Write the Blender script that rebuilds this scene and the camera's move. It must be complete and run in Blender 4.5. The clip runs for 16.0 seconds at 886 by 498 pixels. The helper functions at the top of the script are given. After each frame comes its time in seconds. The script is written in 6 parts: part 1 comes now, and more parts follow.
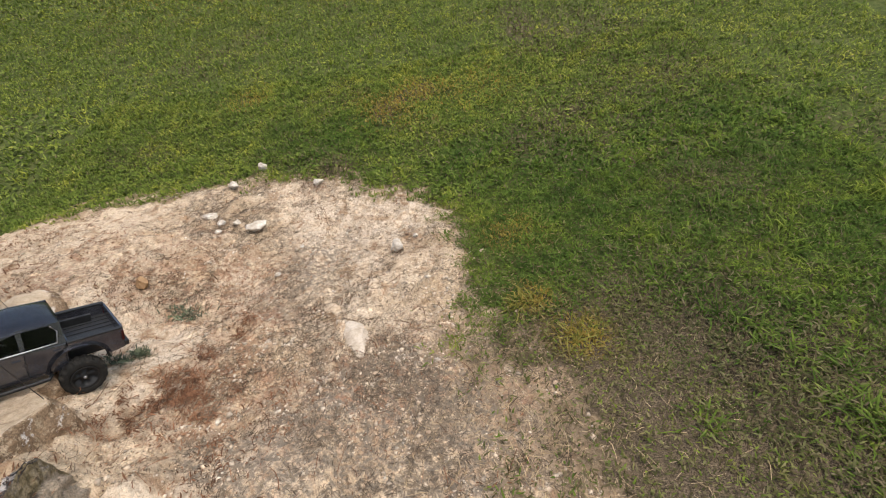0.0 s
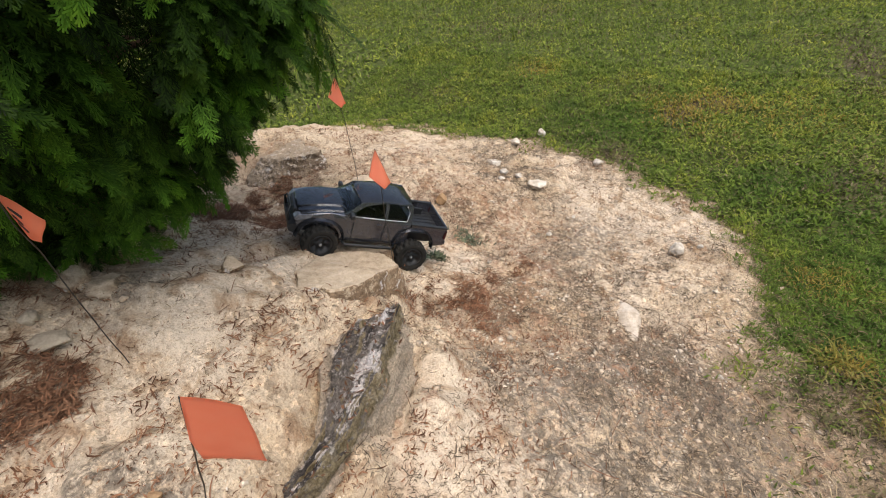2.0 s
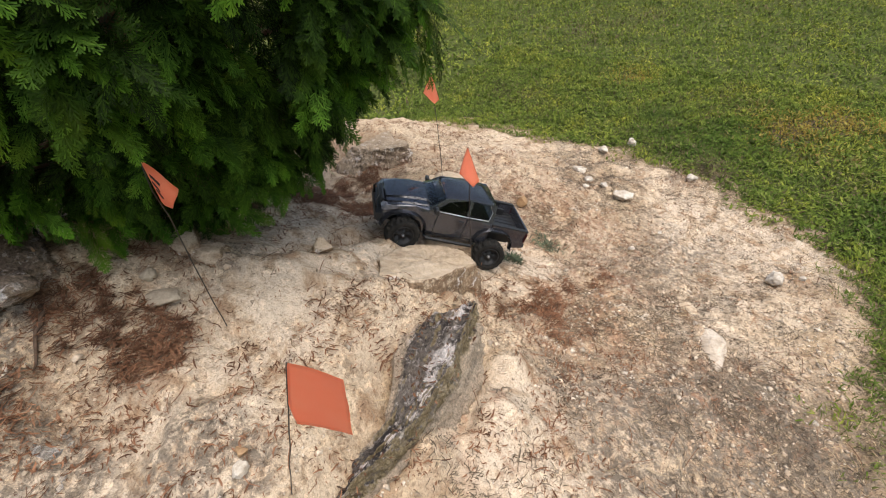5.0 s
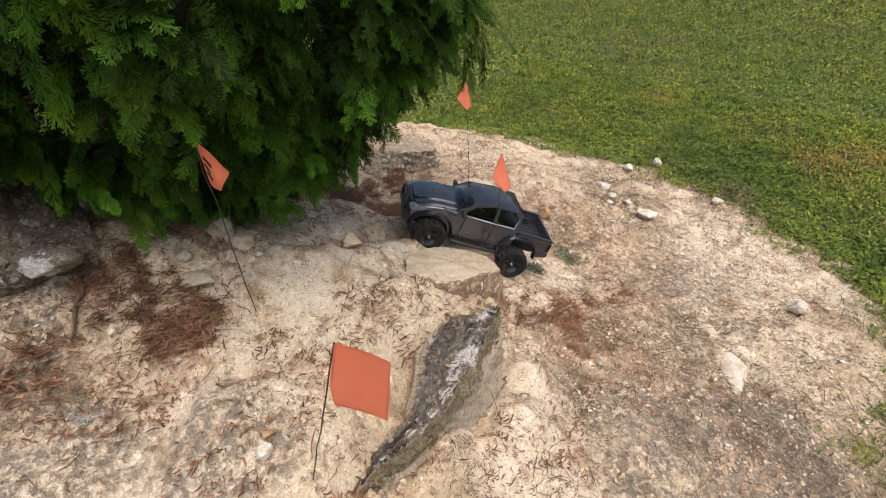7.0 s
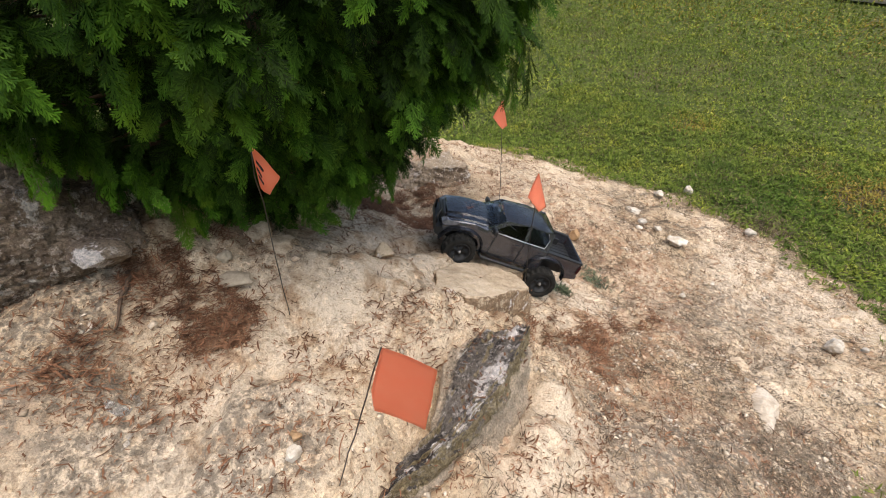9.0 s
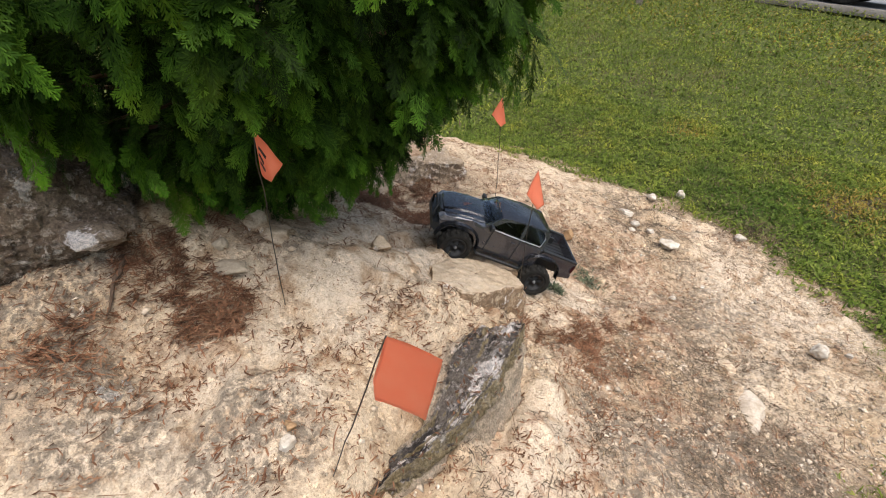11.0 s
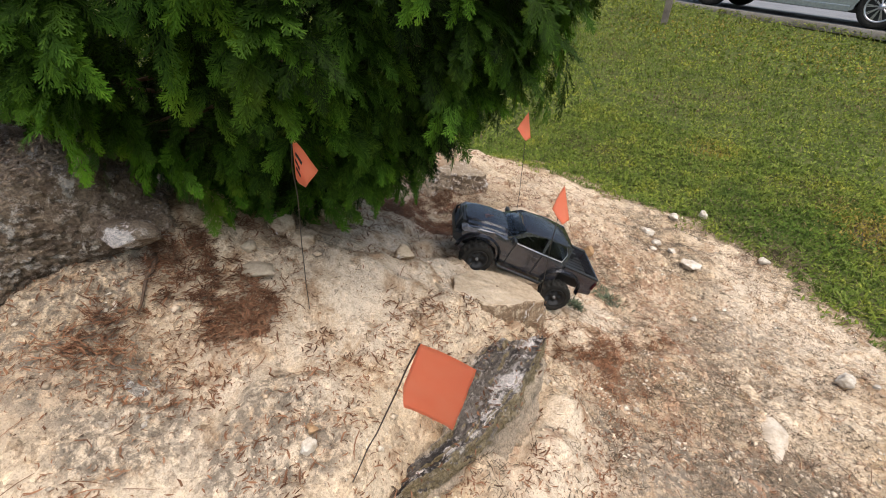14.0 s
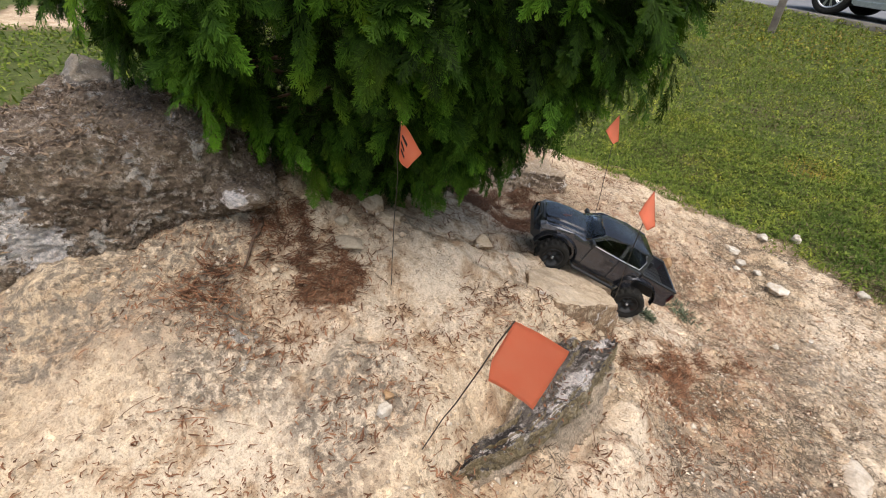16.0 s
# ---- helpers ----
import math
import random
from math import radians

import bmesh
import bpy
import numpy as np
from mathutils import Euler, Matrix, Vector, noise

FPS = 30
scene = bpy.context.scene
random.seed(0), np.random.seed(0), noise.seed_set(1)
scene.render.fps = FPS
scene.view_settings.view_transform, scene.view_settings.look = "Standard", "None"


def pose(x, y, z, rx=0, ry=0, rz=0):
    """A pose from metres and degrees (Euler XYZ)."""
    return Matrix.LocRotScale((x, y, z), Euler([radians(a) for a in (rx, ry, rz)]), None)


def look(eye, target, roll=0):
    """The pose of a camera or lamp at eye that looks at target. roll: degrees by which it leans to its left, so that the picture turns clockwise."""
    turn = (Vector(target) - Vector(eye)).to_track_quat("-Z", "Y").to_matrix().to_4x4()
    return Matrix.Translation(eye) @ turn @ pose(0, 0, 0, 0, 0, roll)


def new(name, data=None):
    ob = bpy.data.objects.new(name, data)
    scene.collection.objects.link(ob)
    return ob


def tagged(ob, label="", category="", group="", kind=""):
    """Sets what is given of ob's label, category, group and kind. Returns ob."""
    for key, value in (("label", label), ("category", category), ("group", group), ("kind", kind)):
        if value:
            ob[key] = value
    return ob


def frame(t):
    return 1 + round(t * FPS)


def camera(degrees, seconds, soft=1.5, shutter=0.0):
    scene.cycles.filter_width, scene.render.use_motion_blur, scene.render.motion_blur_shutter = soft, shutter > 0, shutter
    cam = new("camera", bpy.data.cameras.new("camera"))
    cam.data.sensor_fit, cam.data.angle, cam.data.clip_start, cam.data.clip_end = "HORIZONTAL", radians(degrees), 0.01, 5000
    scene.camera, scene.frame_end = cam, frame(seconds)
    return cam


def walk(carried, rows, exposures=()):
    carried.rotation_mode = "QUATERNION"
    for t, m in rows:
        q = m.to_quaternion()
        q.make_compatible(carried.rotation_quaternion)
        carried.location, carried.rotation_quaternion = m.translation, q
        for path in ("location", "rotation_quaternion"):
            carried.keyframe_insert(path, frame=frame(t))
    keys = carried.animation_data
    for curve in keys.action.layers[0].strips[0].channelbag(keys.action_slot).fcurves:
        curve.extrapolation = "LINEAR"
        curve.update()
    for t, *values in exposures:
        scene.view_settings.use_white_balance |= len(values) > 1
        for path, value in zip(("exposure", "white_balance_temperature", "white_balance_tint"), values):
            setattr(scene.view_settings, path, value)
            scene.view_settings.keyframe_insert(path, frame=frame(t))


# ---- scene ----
cam = camera(86.5, 16.0, soft=1.0)
METRES, EYE, TILT, LEAN, TURN = 0.82, 1.169, -39.8, 6.47, 0.0
PATH = [
    (0, (0.1, 0.021, 1.296), (-0.17, 1.584, 0.078), -14.2),
    (0.5, (0.029, -0.035, 1.34), (-0.357, 1.53, 0.157), -13.0),
    (0.6, (-0.002, -0.051, 1.345), (-0.426, 1.498, 0.153), -13.4),
    (1, (-0.138, -0.114, 1.357), (-0.694, 1.421, 0.202), -11.1),
    (1.5, (-0.268, -0.178, 1.339), (-1.003, 1.29, 0.197), -8.9),
    (1.8, (-0.286, -0.179, 1.331), (-1.162, 1.213, 0.192), -8.5),
    (2, (-0.35, -0.206, 1.319), (-1.259, 1.16, 0.175), -6.8),
    (2.5, (-0.391, -0.232, 1.319), (-1.408, 1.062, 0.183), -4.9),
    (3, (-0.411, -0.263, 1.318), (-1.502, 0.98, 0.193), -3.7),
    (3.5, (-0.401, -0.248, 1.316), (-1.487, 0.992, 0.183), -4.0),
    (4, (-0.4, -0.239, 1.317), (-1.469, 1.015, 0.184), -4.1),
    (4.2, (-0.393, -0.233, 1.334), (-1.472, 0.998, 0.185), -4.9),
    (6.3, (-0.377, -0.273, 1.306), (-1.562, 0.932, 0.236), -5.3),
    (6.5, (-0.394, -0.282, 1.323), (-1.556, 0.938, 0.244), -3.9),
    (7, (-0.401, -0.283, 1.319), (-1.587, 0.908, 0.236), -3.2),
    (7.5, (-0.411, -0.301, 1.321), (-1.637, 0.876, 0.267), -2.2),
    (8, (-0.416, -0.32, 1.321), (-1.66, 0.852, 0.283), -1.1),
    (8.5, (-0.416, -0.318, 1.318), (-1.66, 0.851, 0.275), -1.0),
    (9, (-0.42, -0.318, 1.32), (-1.688, 0.845, 0.299), -1.3),
    (11.3, (-0.432, -0.337, 1.311), (-1.669, 0.85, 0.281), 1.5),
    (11.5, (-0.431, -0.337, 1.312), (-1.698, 0.819, 0.283), 1.1),
    (12, (-0.426, -0.334, 1.311), (-1.654, 0.867, 0.286), 1.3),
    (12.5, (-0.423, -0.331, 1.313), (-1.657, 0.872, 0.298), 1.5),
    (13, (-0.428, -0.339, 1.317), (-1.674, 0.856, 0.307), 1.5),
    (13.5, (-0.446, -0.36, 1.314), (-1.711, 0.823, 0.313), 1.9),
    (14, (-0.446, -0.361, 1.313), (-1.737, 0.802, 0.324), 2.5),
    (14.5, (-0.449, -0.373, 1.312), (-1.768, 0.769, 0.335), 3.2),
    (15, (-0.451, -0.387, 1.312), (-1.803, 0.722, 0.342), 3.9),
    (15.5, (-0.453, -0.404, 1.318), (-1.84, 0.662, 0.349), 4.3),
    (16, (-0.445, -0.43, 1.31), (-1.88, 0.524, 0.295), 4.4),
]
walk(cam, [(t, look(eye, target, roll)) for t, eye, target, roll in PATH], [(0, -0.20), (1.0, -0.15), (2.0, -0.14), (4.0, -0.12), (7.0, -0.06), (12.0, -0.01), (14.5, -0.02), (16.0, -0.10)])

# ---- light ----
world = bpy.data.worlds.new("sky")
scene.world = world
world.use_nodes = True
_nt = world.node_tree
_sky = _nt.nodes.new("ShaderNodeTexSky")
_sky.sky_type = "NISHITA"
_sky.sun_disc = False
_sky.sun_elevation = radians(70)
_sky.sun_rotation = radians(105)
_sky.dust_density = 4.0
_sky.air_density = 1.3
_bg = _nt.nodes["Background"]
_nt.links.new(_sky.outputs["Color"], _bg.inputs["Color"])
_bg.inputs["Strength"].default_value = 0.215
sun = new("sun", bpy.data.lights.new("sun", "SUN"))
sun.data.energy = 2.7
sun.data.angle = radians(60)
sun.data.color = (1.0, 0.945, 0.862)
sun.matrix_world = look((1.7, -0.4, 6.6), (-0.6, 0.2, 0.0))


# ---- small tools ----
def fract_hash(ix, iy, seed):
    v = np.sin(ix * 127.1 + iy * 311.7 + seed * 74.7) * 43758.5453
    return v - np.floor(v)


def vnoise(x, y, seed=0):
    """Smooth value noise in 0..1 over arrays."""
    x, y = np.asarray(x, float), np.asarray(y, float)
    ix, iy = np.floor(x), np.floor(y)
    fx, fy = x - ix, y - iy
    fx, fy = fx * fx * (3 - 2 * fx), fy * fy * (3 - 2 * fy)
    a, b = fract_hash(ix, iy, seed), fract_hash(ix + 1, iy, seed)
    c, d = fract_hash(ix, iy + 1, seed), fract_hash(ix + 1, iy + 1, seed)
    return (a + (b - a) * fx) * (1 - fy) + (c + (d - c) * fx) * fy


def fbm(x, y, scale, seed=0, octaves=3):
    total, amp, norm = 0.0, 1.0, 0.0
    for i in range(octaves):
        total = total + amp * vnoise(np.asarray(x) * scale, np.asarray(y) * scale, seed + 11 * i)
        norm, amp, scale = norm + amp, amp * 0.5, scale * 2.03
    return total / norm


def smooth(a, b, x):
    t = np.clip((np.asarray(x, float) - a) / (b - a), 0, 1)
    return t * t * (3 - 2 * t)


def array_mesh(name, verts, faces, smooth_shade=False, attributes=()):
    """A mesh from arrays: verts (n, 3), faces a list of (m, k) index arrays, attributes (name, per-vertex values)."""
    me = bpy.data.meshes.new(name)
    verts = np.ascontiguousarray(verts, np.float32)
    faces = [np.asarray(f, np.int32) for f in faces if len(f)]
    me.vertices.add(len(verts))
    me.vertices.foreach_set("co", verts.ravel())
    loops = np.concatenate([f.ravel() for f in faces])
    totals = np.concatenate([np.full(len(f), f.shape[1], np.int32) for f in faces])
    starts = np.concatenate([[0], np.cumsum(totals)[:-1]]).astype(np.int32)
    me.loops.add(len(loops))
    me.loops.foreach_set("vertex_index", loops)
    me.polygons.add(len(totals))
    me.polygons.foreach_set("loop_start", starts)
    me.polygons.foreach_set("loop_total", totals)
    if smooth_shade:
        me.polygons.foreach_set("use_smooth", np.ones(len(totals), bool))
    for key, values in attributes:
        at = me.attributes.new(key, "FLOAT", "POINT")
        at.data.foreach_set("value", np.asarray(values, np.float32))
    me.update(calc_edges=True)
    me.validate()
    return me


def link_mesh(name, me, material, parent=None, label=""):
    ob = new(name, me)
    if material:
        me.materials.append(material)
    if parent:
        ob.parent = parent
    if label:
        tagged(ob, label)
    return ob


def part(name, bm, material, parent=None, label="", smooth_shade=False):
    """Links a bmesh as one mesh object under a thing or a part."""
    me = bpy.data.meshes.new(name)
    bmesh.ops.recalc_face_normals(bm, faces=bm.faces)
    for f in bm.faces:
        f.smooth = smooth_shade
    bm.to_mesh(me)
    bm.free()
    return link_mesh(name, me, material, parent, label)


def empty(name, m, label="", category="", group="", kind=""):
    ob = new(name)
    ob.empty_display_size = 0.05
    ob.matrix_world = m
    return tagged(ob, label, category, group, kind)


def box_bm(bm, x0, x1, y0, y1, z0, z1, bevel=0.0):
    """Adds a box, with rounded edges, to a bmesh."""
    made = bmesh.ops.create_cube(bm, size=1.0)["verts"]
    for v in made:
        v.co = Vector(((x0 + x1) / 2 + v.co.x * (x1 - x0), (y0 + y1) / 2 + v.co.y * (y1 - y0), (z0 + z1) / 2 + v.co.z * (z1 - z0)))
    if bevel:
        edges = list({e for v in made for e in v.link_edges})
        bmesh.ops.bevel(bm, geom=edges, offset=bevel, segments=2, profile=0.6, affect="EDGES")
    return bm


def tube_bm(bm, points, radius, sides=8):
    """Adds a round bar along points."""
    rings = []
    pts = [Vector(p) for p in points]
    for i, p in enumerate(pts):
        d = (pts[min(i + 1, len(pts) - 1)] - pts[max(i - 1, 0)]).normalized()
        side = d.cross(Vector((0, 0, 1)) if abs(d.z) < 0.9 else Vector((1, 0, 0))).normalized()
        up = side.cross(d)
        r = radius[i] if isinstance(radius, (list, tuple)) else radius
        rings.append([bm.verts.new(p + (side * math.cos(2 * math.pi * k / sides) + up * math.sin(2 * math.pi * k / sides)) * r) for k in range(sides)])
    for a, b in zip(rings, rings[1:]):
        for k in range(sides):
            bm.faces.new((a[k], a[(k + 1) % sides], b[(k + 1) % sides], b[k]))
    bm.faces.new(rings[0][::-1])
    bm.faces.new(rings[-1])
    return bm


def prism_bm(bm, outline, y0, y1):
    """Adds a side profile of (x, z) points drawn out from y0 to y1."""
    a = [bm.verts.new((x, y0, z)) for x, z in outline]
    b = [bm.verts.new((x, y1, z)) for x, z in outline]
    n = len(outline)
    bm.faces.new(a)
    bm.faces.new(b[::-1])
    for i in range(n):
        bm.faces.new((a[(i + 1) % n], a[i], b[i], b[(i + 1) % n]))
    return bm


# ---- materials ----
def start_material(name, rough=0.8, metal=0.0):
    m = bpy.data.materials.new(name)
    m.use_nodes = True
    nt = m.node_tree
    b = nt.nodes["Principled BSDF"]
    b.inputs["Roughness"].default_value = rough
    b.inputs["Metallic"].default_value = metal
    if rough > 0.7:
        b.inputs["Specular IOR Level"].default_value = 0.12
    return m, nt, b


def place(nt, world_space=False):
    if world_space:
        return nt.nodes.new("ShaderNodeNewGeometry").outputs["Position"]
    return nt.nodes.new("ShaderNodeTexCoord").outputs["Object"]


def noise_tex(nt, vec, scale, detail=6.0, rough=0.6, warp=0.0):
    n = nt.nodes.new("ShaderNodeTexNoise")
    n.inputs["Scale"].default_value = scale
    n.inputs["Detail"].default_value = detail
    n.inputs["Roughness"].default_value = rough
    n.inputs["Distortion"].default_value = warp
    nt.links.new(vec, n.inputs["Vector"])
    return n.outputs["Fac"]


def ramp(nt, fac, stops):
    r = nt.nodes.new("ShaderNodeValToRGB")
    els = r.color_ramp.elements
    while len(els) < len(stops):
        els.new(0.5)
    for e, (p, c) in zip(els, stops):
        e.position = p
        e.color = (*c, 1) if len(c) == 3 else c
    nt.links.new(fac, r.inputs["Fac"])
    return r.outputs["Color"]


def level(nt, fac, a, b):
    """0 below a, 1 above b."""
    n = nt.nodes.new("ShaderNodeMapRange")
    n.interpolation_type = "SMOOTHSTEP"
    n.inputs["From Min"].default_value = a
    n.inputs["From Max"].default_value = b
    nt.links.new(fac, n.inputs["Value"])
    return n.outputs["Result"]


def mix(nt, fac, a, b, mode="MIX"):
    n = nt.nodes.new("ShaderNodeMix")
    n.data_type = "RGBA"
    n.blend_type = mode
    for sock, v in ((n.inputs[0], fac), (n.inputs[6], a), (n.inputs[7], b)):
        if isinstance(v, (int, float)):
            sock.default_value = v
        elif isinstance(v, tuple):
            sock.default_value = (*v, 1)
        else:
            nt.links.new(v, sock)
    return n.outputs[2]


def math_node(nt, op, a, b=0.0):
    n = nt.nodes.new("ShaderNodeMath")
    n.operation = op
    for sock, v in ((n.inputs[0], a), (n.inputs[1], b)):
        if isinstance(v, (int, float)):
            sock.default_value = v
        else:
            nt.links.new(v, sock)
    return n.outputs[0]


def bump(nt, bsdf, height, strength=0.4, distance=0.01):
    n = nt.nodes.new("ShaderNodeBump")
    n.inputs["Strength"].default_value = strength
    n.inputs["Distance"].default_value = distance
    nt.links.new(height, n.inputs["Height"])
    nt.links.new(n.outputs["Normal"], bsdf.inputs["Normal"])


def attribute(nt, name):
    n = nt.nodes.new("ShaderNodeAttribute")
    n.attribute_name = name
    return n.outputs["Fac"]


def speckled(name, stops, scale, rough=0.85, fine=8.0, bump_strength=0.4, bump_distance=0.004, metal=0.0, island=0.0, world_space=False, warp=0.0):
    """A worn surface: broad tones from a ramp, a finer grain over it, relief."""
    m, nt, b = start_material(name, rough, metal)
    vec = place(nt, world_space)
    broad = noise_tex(nt, vec, scale, 5.0, 0.6, warp)
    grain = noise_tex(nt, vec, scale * fine, 4.0, 0.65)
    col = ramp(nt, broad, stops)
    col = mix(nt, 0.45, col, ramp(nt, grain, [(0.3, (0.55, 0.55, 0.55)), (0.72, (1.3, 1.3, 1.3))]), "MULTIPLY")
    if island:
        rnd = nt.nodes.new("ShaderNodeNewGeometry").outputs["Random Per Island"]
        lo, hi = 1 - island, 1 + island
        col = mix(nt, 1.0, col, ramp(nt, rnd, [(0.0, (lo, lo, lo)), (1.0, (hi, hi, hi))]), "MULTIPLY")
    nt.links.new(col, b.inputs["Base Color"])
    if bump_strength:
        bump(nt, b, math_node(nt, "ADD", broad, grain), bump_strength, bump_distance)
    return m


def make_ground_material():
    m, nt, b = start_material("earth_and_turf", 0.95)
    pos = place(nt, True)
    bare = attribute(nt, "bare")
    grey = attribute(nt, "grey")
    red = attribute(nt, "litter")
    broad = noise_tex(nt, pos, 2.6, 5, 0.62, 0.4)
    mid = noise_tex(nt, pos, 11.0, 6, 0.65, 0.6)
    fine = noise_tex(nt, pos, 70.0, 5, 0.7)
    grit = noise_tex(nt, pos, 260.0, 3, 0.6)
    sand = ramp(nt, broad, [(0.25, (0.33, 0.230, 0.142)), (0.45, (0.49, 0.376, 0.250)), (0.62, (0.62, 0.505, 0.365)), (0.8, (0.52, 0.395, 0.258))])
    sand = mix(nt, level(nt, mid, 0.50, 0.66), sand, (0.35, 0.240, 0.152))
    sand = mix(nt, level(nt, mid, 0.36, 0.24), sand, (0.61, 0.495, 0.360))
    rust = math_node(nt, "MULTIPLY", level(nt, noise_tex(nt, pos, 24.0, 6, 0.7, 0.5), 0.40, 0.60), math_node(nt, "ADD", attribute(nt, "rust"), math_node(nt, "MULTIPLY", level(nt, noise_tex(nt, pos, 3.2, 3, 0.5), 0.45, 0.65), 0.35)))
    sand = mix(nt, math_node(nt, "MULTIPLY", rust, 0.78), sand, (0.31, 0.178, 0.112))
    sand = mix(nt, math_node(nt, "MULTIPLY", attribute(nt, "pale"), level(nt, mid, 0.66, 0.44)), sand, (0.61, 0.505, 0.385))
    sand = mix(nt, math_node(nt, "MULTIPLY", level(nt, grey, 0.0, 0.75), level(nt, noise_tex(nt, pos, 42.0, 6, 0.75, 0.4), 0.38, 0.58)), sand, (0.205, 0.170, 0.132))
    sand = mix(nt, math_node(nt, "MULTIPLY", math_node(nt, "MULTIPLY", red, 0.6), level(nt, math_node(nt, "ADD", math_node(nt, "MULTIPLY", fine, 0.6), math_node(nt, "MULTIPLY", noise_tex(nt, pos, 34.0, 4, 0.6), 0.4)), 0.44, 0.60)), sand, (0.215, 0.145, 0.098))
    sand = mix(nt, 0.65, sand, ramp(nt, fine, [(0.30, (0.55, 0.49, 0.44)), (0.45, (0.98, 0.98, 0.98)), (0.70, (1.15, 1.14, 1.12))]), "MULTIPLY")
    sand = mix(nt, 0.62, sand, ramp(nt, grit, [(0.32, (0.48, 0.44, 0.41)), (0.46, (1.0, 1.0, 1.0)), (0.66, (1.22, 1.21, 1.19))]), "MULTIPLY")
    h = math_node(nt, "ADD", math_node(nt, "MULTIPLY", mid, 1.2), math_node(nt, "ADD", math_node(nt, "MULTIPLY", fine, 0.8), math_node(nt, "MULTIPLY", grit, 0.25)))
    for scale, weight, lo in ((48.0, 0.55, 0.50), (120.0, 0.5, 0.42), (300.0, 0.35, 0.40)):
        vo = nt.nodes.new("ShaderNodeTexVoronoi")
        vo.inputs["Scale"].default_value = scale
        vo.inputs["Randomness"].default_value = 1.0
        warp = nt.nodes.new("ShaderNodeVectorMath")
        warp.operation = "ADD"
        sc = nt.nodes.new("ShaderNodeVectorMath")
        sc.operation = "SCALE"
        sc.inputs["Scale"].default_value = 0.012
        nn = nt.nodes.new("ShaderNodeTexNoise")
        nn.inputs["Scale"].default_value = scale * 0.8
        nt.links.new(pos, nn.inputs["Vector"])
        nt.links.new(nn.outputs["Color"], sc.inputs[0])
        nt.links.new(pos, warp.inputs[0])
        nt.links.new(sc.outputs[0], warp.inputs[1])
        nt.links.new(warp.outputs[0], vo.inputs["Vector"])
        sep = nt.nodes.new("ShaderNodeSeparateColor")
        nt.links.new(vo.outputs["Color"], sep.inputs[0])
        chip = level(nt, sep.outputs["Red"], 0.55, 0.75)
        tone = ramp(nt, sep.outputs["Green"], [(0.0, (0.30, 0.27, 0.25)), (0.35, (0.7, 0.62, 0.56)), (0.6, (1.05, 1.02, 0.98)), (1.0, (1.5, 1.48, 1.42))])
        where = math_node(nt, "MULTIPLY", chip, level(nt, noise_tex(nt, pos, 5.0, 4, 0.6), lo - 0.12, lo + 0.12))
        sand = mix(nt, math_node(nt, "MULTIPLY", where, weight), sand, mix(nt, 1.0, sand, tone, "MULTIPLY"))
        edge = math_node(nt, "MULTIPLY", math_node(nt, "SUBTRACT", 0.6, vo.outputs["Distance"]), math_node(nt, "MULTIPLY", where, 30.0 / scale))
        h = math_node(nt, "ADD", h, edge)
    soil = ramp(nt, mid, [(0.3, (0.052, 0.068, 0.018)), (0.5, (0.090, 0.110, 0.030)), (0.68, (0.13, 0.132, 0.050)), (0.8, (0.16, 0.138, 0.070))])
    soil = mix(nt, 0.5, soil, ramp(nt, fine, [(0.3, (0.4, 0.4, 0.4)), (0.7, (1.4, 1.4, 1.3))]), "MULTIPLY")
    soil = mix(nt, level(nt, attribute(nt, "thatch"), 0.2, 0.7), soil, ramp(nt, grit, [(0.35, (0.050, 0.040, 0.024)), (0.5, (0.115, 0.086, 0.055)), (0.65, (0.21, 0.16, 0.108))]))
    brown = ramp(nt, fine, [(0.3, (0.13, 0.09, 0.055)), (0.5, (0.26, 0.185, 0.115)), (0.7, (0.40, 0.30, 0.20))])
    col = mix(nt, level(nt, bare, 0.0, 0.45), soil, brown)
    nt.links.new(mix(nt, level(nt, bare, 0.4, 1.0), col, sand), b.inputs["Base Color"])
    bump(nt, b, h, 0.75, 0.010)
    return m


